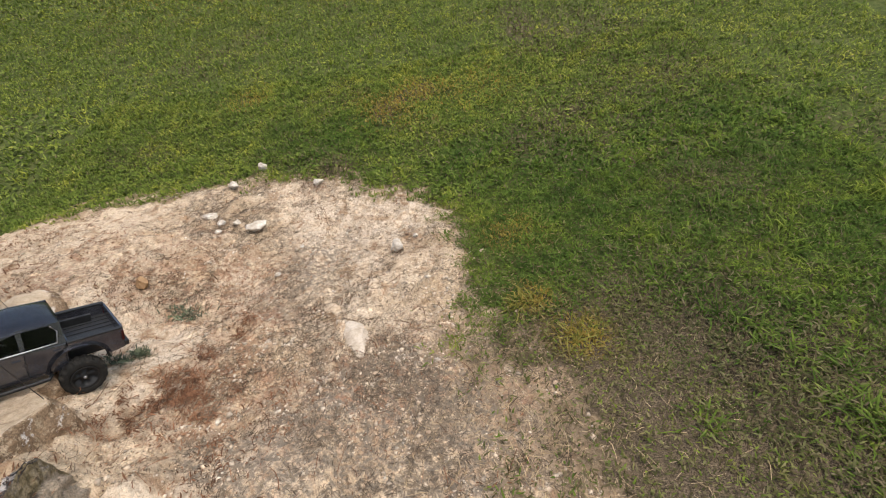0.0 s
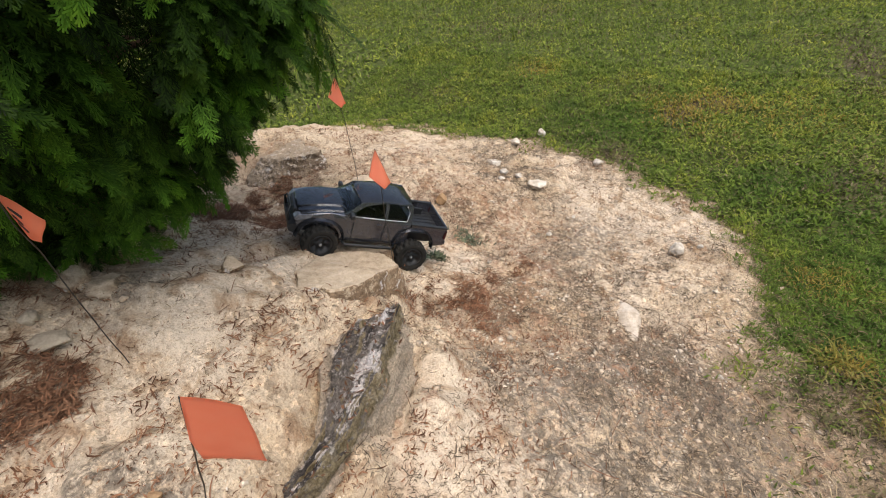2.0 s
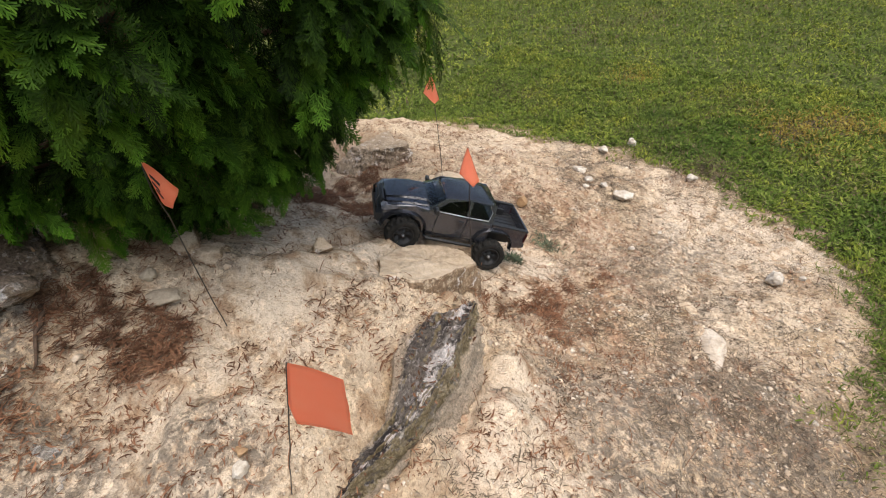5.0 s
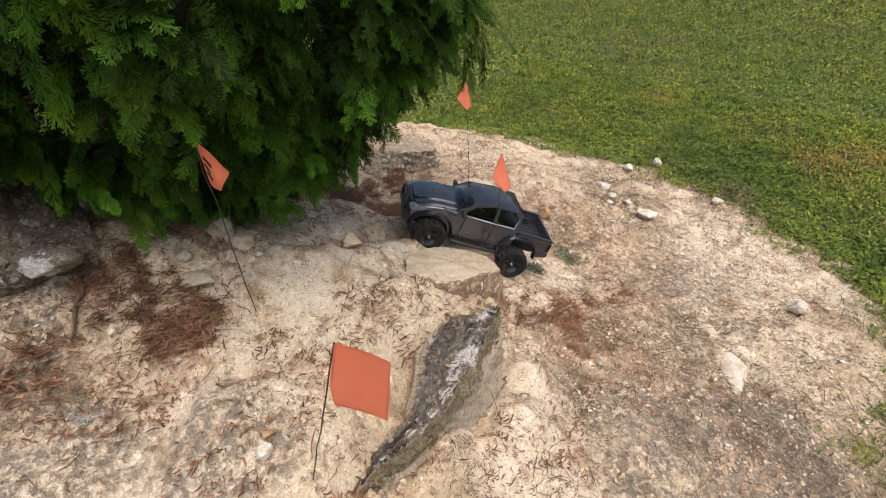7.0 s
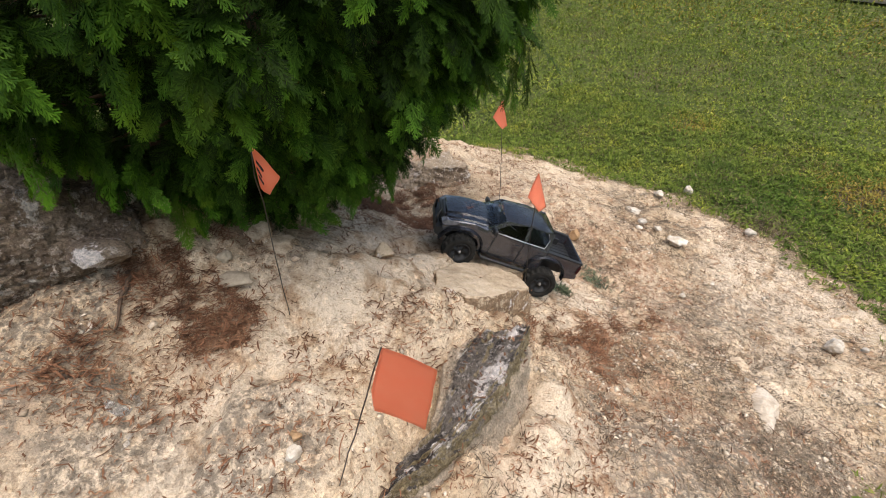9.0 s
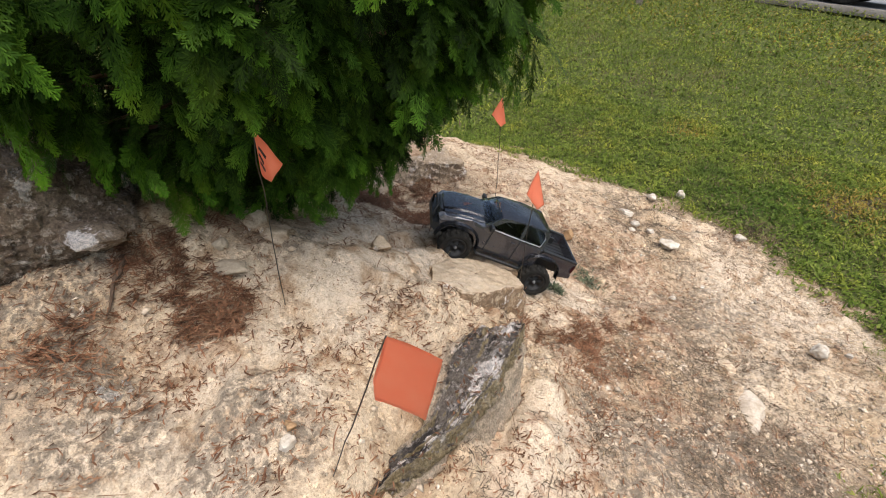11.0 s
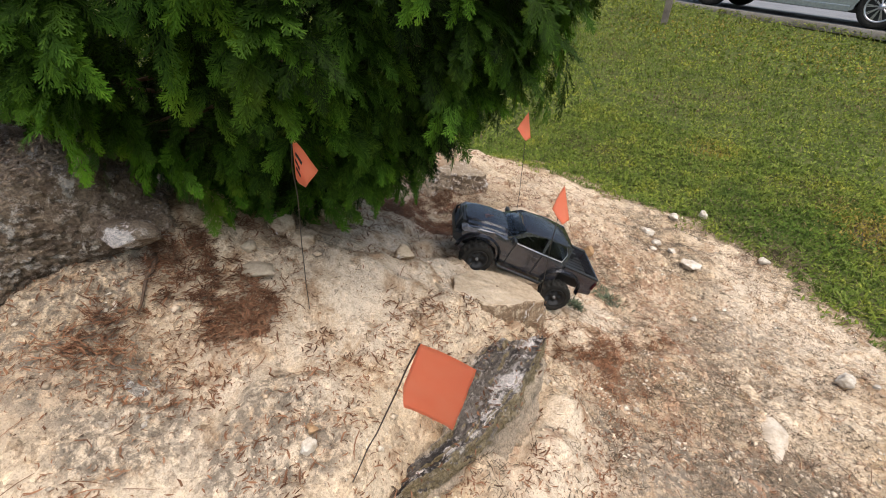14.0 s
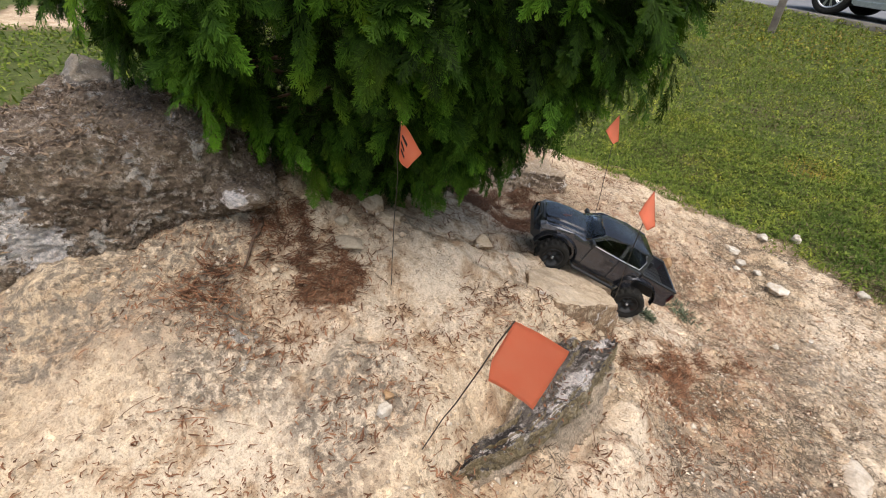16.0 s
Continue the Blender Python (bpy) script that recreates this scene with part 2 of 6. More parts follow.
def make_grass_material():
    m, nt, b = start_material("turf_leaves", 0.75)
    b.inputs["Specular IOR Level"].default_value = 0.05
    pos = place(nt, True)
    dry = attribute(nt, "dry")
    rnd = nt.nodes.new("ShaderNodeNewGeometry").outputs["Random Per Island"]
    patch = noise_tex(nt, pos, 1.1, 4, 0.6)
    green = ramp(nt, rnd, [(0.0, (0.108, 0.146, 0.025)), (0.4, (0.158, 0.208, 0.036)), (0.75, (0.200, 0.250, 0.047)), (1.0, (0.258, 0.292, 0.072))])
    green = mix(nt, math_node(nt, "MULTIPLY", level(nt, patch, 0.48, 0.68), 0.5), green, (0.14, 0.185, 0.04))
    clump = noise_tex(nt, pos, 17.0, 4, 0.7)
    green = mix(nt, 1.0, green, ramp(nt, clump, [(0.32, (0.50, 0.56, 0.55)), (0.5, (1.0, 1.0, 1.0)), (0.68, (1.55, 1.38, 1.2))]), "MULTIPLY")
    green = mix(nt, 1.0, green, ramp(nt, noise_tex(nt, pos, 3.3, 5, 0.65), [(0.34, (0.68, 0.74, 0.78)), (0.5, (1.0, 1.0, 1.0)), (0.66, (1.42, 1.22, 1.05))]), "MULTIPLY")
    green = mix(nt, attribute(nt, "lush"), green, mix(nt, 1.0, green, (0.56, 0.68, 0.66), "MULTIPLY"))
    straw = ramp(nt, rnd, [(0.0, (0.065, 0.048, 0.030)), (0.5, (0.125, 0.092, 0.055)), (1.0, (0.235, 0.185, 0.115))])
    straw = mix(nt, attribute(nt, "gold"), straw, ramp(nt, rnd, [(0.0, (0.24, 0.15, 0.035)), (0.5, (0.33, 0.22, 0.05)), (1.0, (0.40, 0.31, 0.09))]))
    col = mix(nt, dry, green, straw)
    nt.links.new(col, b.inputs["Base Color"])
    tr = nt.nodes.new("ShaderNodeBsdfTranslucent")
    nt.links.new(col, tr.inputs["Color"])
    ms = nt.nodes.new("ShaderNodeMixShader")
    ms.inputs[0].default_value = 0.25
    nt.links.new(b.outputs[0], ms.inputs[1])
    nt.links.new(tr.outputs[0], ms.inputs[2])
    nt.links.new(ms.outputs[0], nt.nodes["Material Output"].inputs["Surface"])
    return m


def make_foliage_material():
    m, nt, b = start_material("conifer_scale_leaves", 0.6)
    b.inputs["Specular IOR Level"].default_value = 0.08
    pos = place(nt, True)
    rnd = nt.nodes.new("ShaderNodeNewGeometry").outputs["Random Per Island"]
    fresh_and_lit = attribute(nt, "fresh_and_lit")
    clump = noise_tex(nt, pos, 5.0, 3, 0.5)
    # near-black paints shade deep in the crown; bright green, new tips and lit plumes
    old_shaded = ramp(nt, rnd, [(0.0, (0.005, 0.010, 0.0018)), (0.5, (0.012, 0.026, 0.0035)), (1.0, (0.028, 0.056, 0.006))])
    young_lit = ramp(nt, rnd, [(0.0, (0.082, 0.205, 0.012)), (0.7, (0.142, 0.328, 0.022)), (1.0, (0.21, 0.41, 0.034))])
    young_lit = mix(nt, level(nt, clump, 0.55, 0.72), young_lit, (0.26, 0.43, 0.03))
    f = math_node(nt, "MULTIPLY", fresh_and_lit, math_node(nt, "ADD", 0.45, math_node(nt, "MULTIPLY", level(nt, clump, 0.36, 0.60), 0.55)))
    col = mix(nt, f, old_shaded, young_lit)
    nt.links.new(col, b.inputs["Base Color"])
    tr = nt.nodes.new("ShaderNodeBsdfTranslucent")
    nt.links.new(col, tr.inputs["Color"])
    ms = nt.nodes.new("ShaderNodeMixShader")
    ms.inputs[0].default_value = 0.12
    nt.links.new(b.outputs[0], ms.inputs[1])
    nt.links.new(tr.outputs[0], ms.inputs[2])
    nt.links.new(ms.outputs[0], nt.nodes["Material Output"].inputs["Surface"])
    return m


def make_lichen_rock(name, base, crust, pale, moss=0.0, dusty=0.0, splashes=False):
    """Weathered stone: pale base, dark crust in blotches, white lichen, green film low down on the north faces."""
    m, nt, b = start_material(name, 0.9)
    vec = place(nt)
    big = noise_tex(nt, vec, 9.0, 8, 0.72, 0.1)
    mid = noise_tex(nt, vec, 38.0, 8, 0.75)
    fine = noise_tex(nt, vec, 170.0, 6, 0.75)
    col = mix(nt, level(nt, big, 0.42, 0.58), base, crust)
    col = mix(nt, level(nt, mid, 0.53, 0.58), col, pale)
    splash = noise_tex(nt, vec, 16.0, 8, 0.72, 0.2)
    col = mix(nt, level(nt, splash, 0.575, 0.615), col, (0.62, 0.57, 0.52))
    if splashes:
        near = attribute(nt, "lichen")
        col = mix(nt, level(nt, math_node(nt, "ADD", math_node(nt, "MULTIPLY", near, 0.44), noise_tex(nt, vec, 34.0, 8, 0.75)), 0.70, 0.77), col, (0.80, 0.74, 0.71))
    if moss:
        nx = nt.nodes.new("ShaderNodeSeparateXYZ")
        nt.links.new(nt.nodes.new("ShaderNodeNewGeometry").outputs["Normal"], nx.inputs[0])
        film = math_node(nt, "MULTIPLY", level(nt, nx.outputs["X"], 0.40, 0.66), level(nt, noise_tex(nt, vec, 26.0, 6, 0.7), 0.30, 0.50))
        col = mix(nt, math_node(nt, "MULTIPLY", film, moss), col, ramp(nt, noise_tex(nt, vec, 70.0, 4, 0.7), [(0.35, (0.17, 0.13, 0.065)), (0.5, (0.31, 0.245, 0.135)), (0.65, (0.42, 0.34, 0.21))]))
    if splashes:
        drift = level(nt, math_node(nt, "ADD", attribute(nt, "dust"), math_node(nt, "MULTIPLY", mid, 0.8)), 0.80, 1.0)
        col = mix(nt, math_node(nt, "MULTIPLY", drift, 0.9), col, (0.60, 0.49, 0.375))
    col = mix(nt, 0.7, col, ramp(nt, fine, [(0.32, (0.22, 0.20, 0.19)), (0.48, (0.95, 0.94, 0.93)), (0.66, (1.7, 1.65, 1.58))]), "MULTIPLY")
    if dusty:
        nz = nt.nodes.new("ShaderNodeSeparateXYZ")
        nt.links.new(nt.nodes.new("ShaderNodeNewGeometry").outputs["Normal"], nz.inputs[0])
        sand = ramp(nt, math_node(nt, "ADD", math_node(nt, "MULTIPLY", big, 0.5), math_node(nt, "MULTIPLY", mid, 0.5)), [(0.36, (0.42, 0.31, 0.205)), (0.48, (0.60, 0.475, 0.335)), (0.62, (0.70, 0.575, 0.425))])
        sand = mix(nt, 0.45, sand, ramp(nt, noise_tex(nt, vec, 260.0, 3, 0.6), [(0.32, (0.48, 0.44, 0.41)), (0.46, (1.0, 1.0, 1.0)), (0.66, (1.2, 1.19, 1.17))]), "MULTIPLY")
        col = mix(nt, math_node(nt, "MULTIPLY", level(nt, nz.outputs["Z"], 0.62, 0.88), dusty), col, sand)
    nt.links.new(col, b.inputs["Base Color"])
    bump(nt, b, math_node(nt, "ADD", math_node(nt, "ADD", big, mid), math_node(nt, "MULTIPLY", fine, 0.5)), 1.0 - 0.35 * dusty, 0.02 - 0.010 * dusty)
    return m


GROUND = make_ground_material()
GRASS = make_grass_material()
FOLIAGE = make_foliage_material()
LICHEN_ROCK = make_lichen_rock("lichened_boulder", (0.23, 0.20, 0.175), (0.062, 0.054, 0.052), (0.44, 0.40, 0.375), 0.8, splashes=True)
GREY_ROCK = make_lichen_rock("grey_crusted_rock", (0.36, 0.31, 0.26), (0.17, 0.15, 0.135), (0.42, 0.38, 0.34), 0.0, 0.45)
WHITE_ROCK = make_lichen_rock("white_crusted_rock", (0.50, 0.45, 0.39), (0.20, 0.17, 0.145), (0.70, 0.66, 0.61))
TAN_STONE = speckled("smooth_tan_stone", [(0.3, (0.36, 0.29, 0.21)), (0.7, (0.46, 0.38, 0.28))], 18, 0.9, 8, 0.3, 0.002)
SANDY_ROCK = make_lichen_rock("sandy_rock", (0.34, 0.24, 0.155), (0.20, 0.135, 0.085), (0.46, 0.36, 0.25), 0.0, 0.93)
DARK_ROCK = make_lichen_rock("crusted_rock", (0.34, 0.265, 0.20), (0.165, 0.120, 0.092), (0.52, 0.44, 0.37), 0.1, splashes=True)
BROWN_ROCK = make_lichen_rock("brown_rock", (0.40, 0.31, 0.22), (0.19, 0.14, 0.10), (0.58, 0.49, 0.40), 0.0, 0.45)
PALE_STONE = speckled("pale_limestone", [(0.3, (0.36, 0.29, 0.215)), (0.5, (0.58, 0.51, 0.42)), (0.72, (0.74, 0.69, 0.61))], 30, 0.9, 6, 0.6, 0.004)
CREAM_STONE = speckled("cream_stone", [(0.3, (0.40, 0.32, 0.235)), (0.5, (0.54, 0.45, 0.35)), (0.72, (0.64, 0.56, 0.46))], 22, 0.9, 6, 0.7, 0.005)
ORANGE_STONE = speckled("ochre_stone", [(0.3, (0.28, 0.17, 0.09)), (0.6, (0.43, 0.28, 0.155)), (0.8, (0.37, 0.23, 0.12))], 25, 0.9, 6, 0.6, 0.004)
PEBBLE = speckled("gravel", [(0.3, (0.30, 0.195, 0.13)), (0.46, (0.45, 0.34, 0.235)), (0.6, (0.60, 0.50, 0.385)), (0.75, (0.76, 0.69, 0.59))], 14, 0.9, 10, 0.3, 0.002, island=0.34, world_space=True)
LITTER = speckled("dead_leaves", [(0.3, (0.125, 0.060, 0.034)), (0.55, (0.225, 0.112, 0.062)), (0.75, (0.33, 0.195, 0.118))], 9, 0.85, 8, 0.0, island=0.5, world_space=True)
CRUMBS = speckled("dry_leaf_crumbs", [(0.3, (0.13, 0.085, 0.055)), (0.55, (0.25, 0.18, 0.12)), (0.75, (0.40, 0.31, 0.22))], 9, 0.85, 8, 0.0, island=0.5, world_space=True)
DEBRIS = speckled("dead_stems", [(0.3, (0.10, 0.074, 0.050)), (0.55, (0.18, 0.136, 0.094)), (0.75, (0.31, 0.245, 0.175))], 9, 0.9, 8, 0.0, island=0.5, world_space=True)
STRAW = speckled("dry_straw", [(0.3, (0.26, 0.18, 0.10)), (0.6, (0.42, 0.32, 0.19)), (0.8, (0.48, 0.39, 0.26))], 9, 0.85, 8, 0.0, island=0.4, world_space=True)
BARK = speckled("conifer_bark", [(0.3, (0.07, 0.045, 0.03)), (0.7, (0.15, 0.10, 0.07))], 20, 0.95, 6, 0.7, 0.006)


# ---- the lie of the land ----
# mound: rounded swellings (x, y, height), all of one breadth
SWELLS = [
    (-2.7, -1.2, 0.321), (-2.7, -0.55, 0.183), (-2.7, 0.1, 0.142), (-2.7, 0.75, 0.111), (-2.7, 1.4, 0.303), (-2.7, 2.05, 0.093),
    (-2.15, -1.2, 0.271), (-2.15, -0.55, -0.055), (-2.15, 0.1, 0.323), (-2.15, 0.75, 0.017), (-2.15, 1.4, 0.044), (-2.15, 2.05, 0.056),
    (-1.6, -1.2, 0.198), (-1.6, -0.55, 0.312), (-1.6, 0.1, 0.157), (-1.6, 0.75, 0.062), (-1.6, 1.4, 0.304),
    (-1.05, -1.2, 0.228), (-1.05, -0.55, 0.038), (-1.05, 0.1, 0.111), (-1.05, 0.75, 0.168), (-1.05, 1.4, -0.187), (-1.05, 2.05, 0.083),
    (-0.5, -1.2, 0.234), (-0.5, -0.55, 0.048), (-0.5, 0.1, 0.111), (-0.5, 1.4, 0.086), (-0.5, 2.05, -0.071)]
# smaller hollows and humps round the rocks
DENTS = [(-1.15, 0.64, -0.13), (-1.32, 0.58, -0.05), (-1.42, 0.66, -0.045), (-1.56, 0.95, 0.015), (-1.19, 0.92, 0.04), (-1.42, 1.45, -0.022), (-1.72, 0.72, -0.062), (-1.33, -0.38, -0.014),
         (-0.9, 0.62, 0.03), (-0.85, 0.38, 0.017), (-0.9, 0.95, -0.022), (-1.48, 2.1, -0.016), (-1.3, 0.3, 0.012), (-0.85, 0.05, -0.14), (-1.02, -0.1, 0.03)]
# shallow swells and hollows of the trodden ground (x, y, height)
RELIEF = [(-1.73, -0.75, 0.032), (-1.9, -0.58, 0.042), (-1.73, -0.58, 0.046), (-1.05, -0.58, -0.034), (-1.22, -0.41, 0.042), (-1.05, -0.41, -0.057), (-1.73, -0.24, 0.035), (-1.56, -0.24, 0.031),
          (-1.39, -0.24, -0.078), (-0.88, -0.24, 0.027), (-0.88, -0.07, 0.035), (-1.73, 0.1, -0.036), (-1.56, 0.1, 0.035), (-1.22, 0.1, -0.041), (-0.88, 0.1, 0.045), (-0.71, 0.1, 0.037),
          (-1.05, 0.27, 0.035), (-0.88, 0.27, -0.047), (-1.09, 0.44, 0.07), (-0.71, 0.44, -0.031), (-1.05, 0.61, 0.051), (-0.88, 0.61, -0.038), (-0.88, 0.78, -0.029),
          (-0.71, 0.78, -0.033), (-1.9, 0.95, 0.032), (-1.39, 1.12, -0.032), (-1.22, 1.12, -0.039), (-0.88, 1.12, 0.052), (-0.88, 1.29, 0.03), (-0.88, 1.46, 0.03)]
ROAD_Y = 9.3


def road_height(x):
    return np.clip(1.09 - 0.075 * (np.asarray(x) + 4.5), 0.2, 1.8)


BARE_EDGE = [(0.30, 0.25), (0.12, 0.61), (0.08, 0.85), (-0.03, 1.14), (-0.07, 1.47), (-0.13, 1.85), (-0.30, 2.17), (-0.52, 2.30), (-0.86, 2.47),
             (-1.27, 2.58), (-1.70, 2.63), (-2.05, 2.53), (-2.45, 2.44), (-2.85, 2.40), (-3.15, 2.25), (-3.6, 1.5), (-3.7, 0.4), (-3.4, -0.9),
             (-2.6, -1.9), (-1.2, -2.2), (0.1, -1.6), (0.5, -0.6)]


def bare_depth(x, y):
    """Metres inside the bare patch (minus: outside, on the lawn)."""
    x, y = np.asarray(x, float), np.asarray(y, float)
    best = np.full(x.shape, 1e9)
    inside = np.zeros(x.shape, bool)
    for (ax, ay), (bx, by) in zip(BARE_EDGE, BARE_EDGE[1:] + BARE_EDGE[:1]):
        dx, dy = bx - ax, by - ay
        t = np.clip(((x - ax) * dx + (y - ay) * dy) / (dx * dx + dy * dy), 0, 1)
        best = np.minimum(best, np.hypot(x - ax - t * dx, y - ay - t * dy))
        hit = ((ay > y) != (by > y)) & (x < (bx - ax) * (y - ay) / (by - ay + 1e-12) + ax)
        inside ^= hit
    return np.where(inside, best, -best)


def bareness(x, y):
    x, y = np.asarray(x, float), np.asarray(y, float)
    d = bare_depth(x, y) + 0.30 * (fbm(x, y, 5.0, 3) - 0.5) + 0.34 * (fbm(x, y, 18.0, 5) - 0.5)
    far_patch = 1.3 - np.hypot((x + 13.6) / 1.6, y + 1.4) + 0.5 * (fbm(x, y, 2.0, 8) - 0.5)
    soft = 0.16 * bumps(0.15, 0.62, 0.35, x, y)
    return np.maximum(smooth(-0.13 - soft, 0.11 + 0.6 * soft, d), smooth(-0.1, 0.1, far_patch))


def bumps(cx, cy, r, x, y):
    return np.exp(-((np.asarray(x) - cx) ** 2 + (np.asarray(y) - cy) ** 2) / (2 * r * r))


def height(x, y, rough=True):
    """The ground's height at x, y."""
    x, y = np.asarray(x, float), np.asarray(y, float)
    z = np.zeros(x.shape)
    for cx, cy, h in SWELLS:
        z = z + h * np.exp(-((x - cx) ** 2 + (y - cy) ** 2) / (2 * 0.42 ** 2))
    # the bank along the boulders
    s = 0.882 * x + 0.471 * y
    z = z + 0.16 * (1 - smooth(-0.72, -0.60, s)) * smooth(-0.9, -0.3, y) * (1 - smooth(0.62, 0.95, y))
    # shoulder behind the corner rock
    z = z + 0.09 * bumps(-1.56, 0.93, 0.13, x, y) - 0.05 * bumps(-1.38, 1.42, 0.16, x, y)
    z = z + 0.06 * bumps(-1.75, -0.05, 0.12, x, y) - 0.05 * bumps(-1.05, 0.28, 0.12, x, y)
    z = z + 0.055 * bumps(-0.86, 0.34, 0.075, x, y) + 0.04 * bumps(-0.86, 0.18, 0.06, x, y)
    for cx, cy, h in DENTS:
        z = z + h * bumps(cx, cy, 0.14, x, y)
    for cx, cy, h in RELIEF:
        z = z + h * bumps(cx, cy, 0.13, x, y)
    z = z + 0.07 * bumps(-1.375, 0.49, 0.075, x, y) + 0.04 * bumps(-1.40, 0.58, 0.05, x, y) + 0.06 * bumps(-1.63, -0.76, 0.10, x, y)
    z = z + 0.045 * bumps(-0.85, 0.40, 0.07, x, y) + 0.065 * bumps(-0.92, 0.52, 0.06, x, y) + 0.035 * bumps(-0.75, 0.31, 0.08, x, y) + 0.02 * bumps(-0.84, 0.20, 0.06, x, y)
    # the rib of rock stands in a worn gully
    for k in range(9):
        cx, cy, wide = -0.985 + 0.011 * k + 0.0016 * (k - 4) ** 2, 0.50 - 0.07 * k, 0.072 if k < 5 else 0.05
        z = z - (0.060 if k < 5 else 0.040) * bumps(cx - 0.02, cy, wide, x, y) - (0.035 if k < 5 else 0.0) * bumps(cx - 0.11, cy, 0.05, x, y)
    # eroded scarp of matted needles beside the long boulder
    for (ax, ay), (bx, by) in zip(LIP, LIP[1:]):
        ux, uy = (bx - ax), (by - ay)
        ln = math.hypot(ux, uy)
        for k in range(3):
            px, py = ax + ux * k / 3, ay + uy * k / 3
            z = z + 0.011 * bumps(px - uy / ln * 0.04, py + ux / ln * 0.04, 0.035, x, y) - 0.012 * bumps(px + uy / ln * 0.03, py - ux / ln * 0.03, 0.03, x, y)
    # the lawn climbs to the road
    along = -0.35 * x + 0.937 * y
    rise = np.clip((along - 2.6) / 7.7, 0, 1.0) ** 1.2
    level_z = road_height(x)
    z = z + np.where(y > 2.0, level_z * rise, 0) * smooth(2.0, 3.4, y)
    flat = smooth(ROAD_Y - 0.45, ROAD_Y - 0.05, y)
    z = z * (1 - flat) + (level_z - 0.02) * flat
    if rough:
        b = smooth(-0.1, 0.15, bare_depth(x, y)) if x.ndim else 1.0
        rill = np.abs(fbm(x, y, 3.1, 29) - 0.5)
        z = z + b * (0.022 - 0.16 * np.clip(rill, 0, 0.14)) * 1.2
        z = z + b * (0.030 * (fbm(x, y, 4.0, 21) - 0.5) + 0.042 * (fbm(x, y, 13.0, 23) - 0.5) + 0.022 * (fbm(x, y, 42.0, 25, 2) - 0.5))
        z = z + (1 - b) * 0.03 * (fbm(x, y, 2.2, 27) - 0.5) * smooth(-8, -2, -np.abs(x))
    return z


def ground_z(x, y):
    return float(height(np.array([x]), np.array([y]))[0])


# matted needles: heaps (x, y, breadth, weight), then small drifts (x, y)
HEAPS = [(-1.61, -0.20, 0.040, 1.8), (-1.57, -0.18, 0.038, 1.6), (-1.53, -0.23, 0.030, 0.9), (-1.47, -0.14, 0.055, 2.0), (-1.41, -0.12, 0.038, 1.6), (-1.61, 0.02, 0.06, 0.5), (-1.45, 0.03, 0.03, 0.6),
         (-1.5, 1.45, 0.10, 0.4), (-1.85, 0.70, 0.18, 0.35), (-2.05, 1.05, 0.20, 0.5), (-1.12, 0.24, 0.055, 0.35), (-1.13, 0.40, 0.05, 0.3), (-1.16, 0.46, 0.05, 0.4), (-0.9, 2.45, 0.12, 0.6), (-0.94, 1.24, 0.10, 0.25),
         (-1.05, 1.59, 0.16, 0.35), (-0.95, 0.88, 0.06, 0.25), (-1.38, 1.62, 0.14, 0.35), (-1.47, -0.42, 0.10, 0.42), (-0.90, -0.06, 0.06, 0.45)]
LIP = [(-1.19, 0.63), (-1.15, 0.70), (-1.13, 0.79), (-1.06, 0.87), (-1.00, 0.93), (-0.99, 1.04), (-0.99, 1.19), (-0.95, 1.24)]
MATS = [(-0.91, 0.82), (-0.83, 0.79), (-0.70, 0.62), (-0.86, 0.73), (-1.08, 0.79), (-0.94, 0.90), (-0.84, 0.60)]
RUST = [(-1.66, 1.58), (-1.70, 1.41), (-1.49, 1.37), (-1.26, 1.56), (-1.13, 1.60), (-0.98, 1.62), (-1.08, 1.43), (-0.26, 0.96), (-0.38, 1.05), (-1.85, 1.70), (-1.45, 1.85), (0.0, 0.92), (0.06, 0.72), (0.10, 0.52), (-0.80, 1.25), (-1.45, 1.5), (-1.28, 1.39), (-1.09, 1.21), (-0.93, 1.04), (-0.95, 0.83), (-0.79, 0.9), (-0.49, 0.94), (-0.36, 0.93), (-0.69, 0.39), (-0.8, 0.3), (-0.55, 0.72)]
DRIFTS = [(-0.67, 0.47), (-0.64, 0.42), (-0.58, 0.44), (-0.67, 0.37), (-0.82, 0.28), (-0.88, 0.12), (-1.50, -0.27), (-1.45, -0.29), (-1.43, -0.45), (-1.38, -0.42), (-1.41, -0.27), (-1.37, -0.23), (-1.33, -0.35),
          (-1.29, -0.28), (-1.31, -0.25), (-1.19, 0.01), (-1.16, 0.09), (-1.12, 0.01), (-1.09, -0.07), (-1.13, -0.13), (-1.10, -0.23), (-1.04, -0.22), (-1.2, 0.3), (-1.28, 0.2), (-1.16, -0.52), (-1.02, -0.42), (-0.80, 0.70), (-0.70, 0.90), (-0.95, 0.72), (-0.75, 0.55), (-0.86, 0.95), (-0.62, 0.75)]


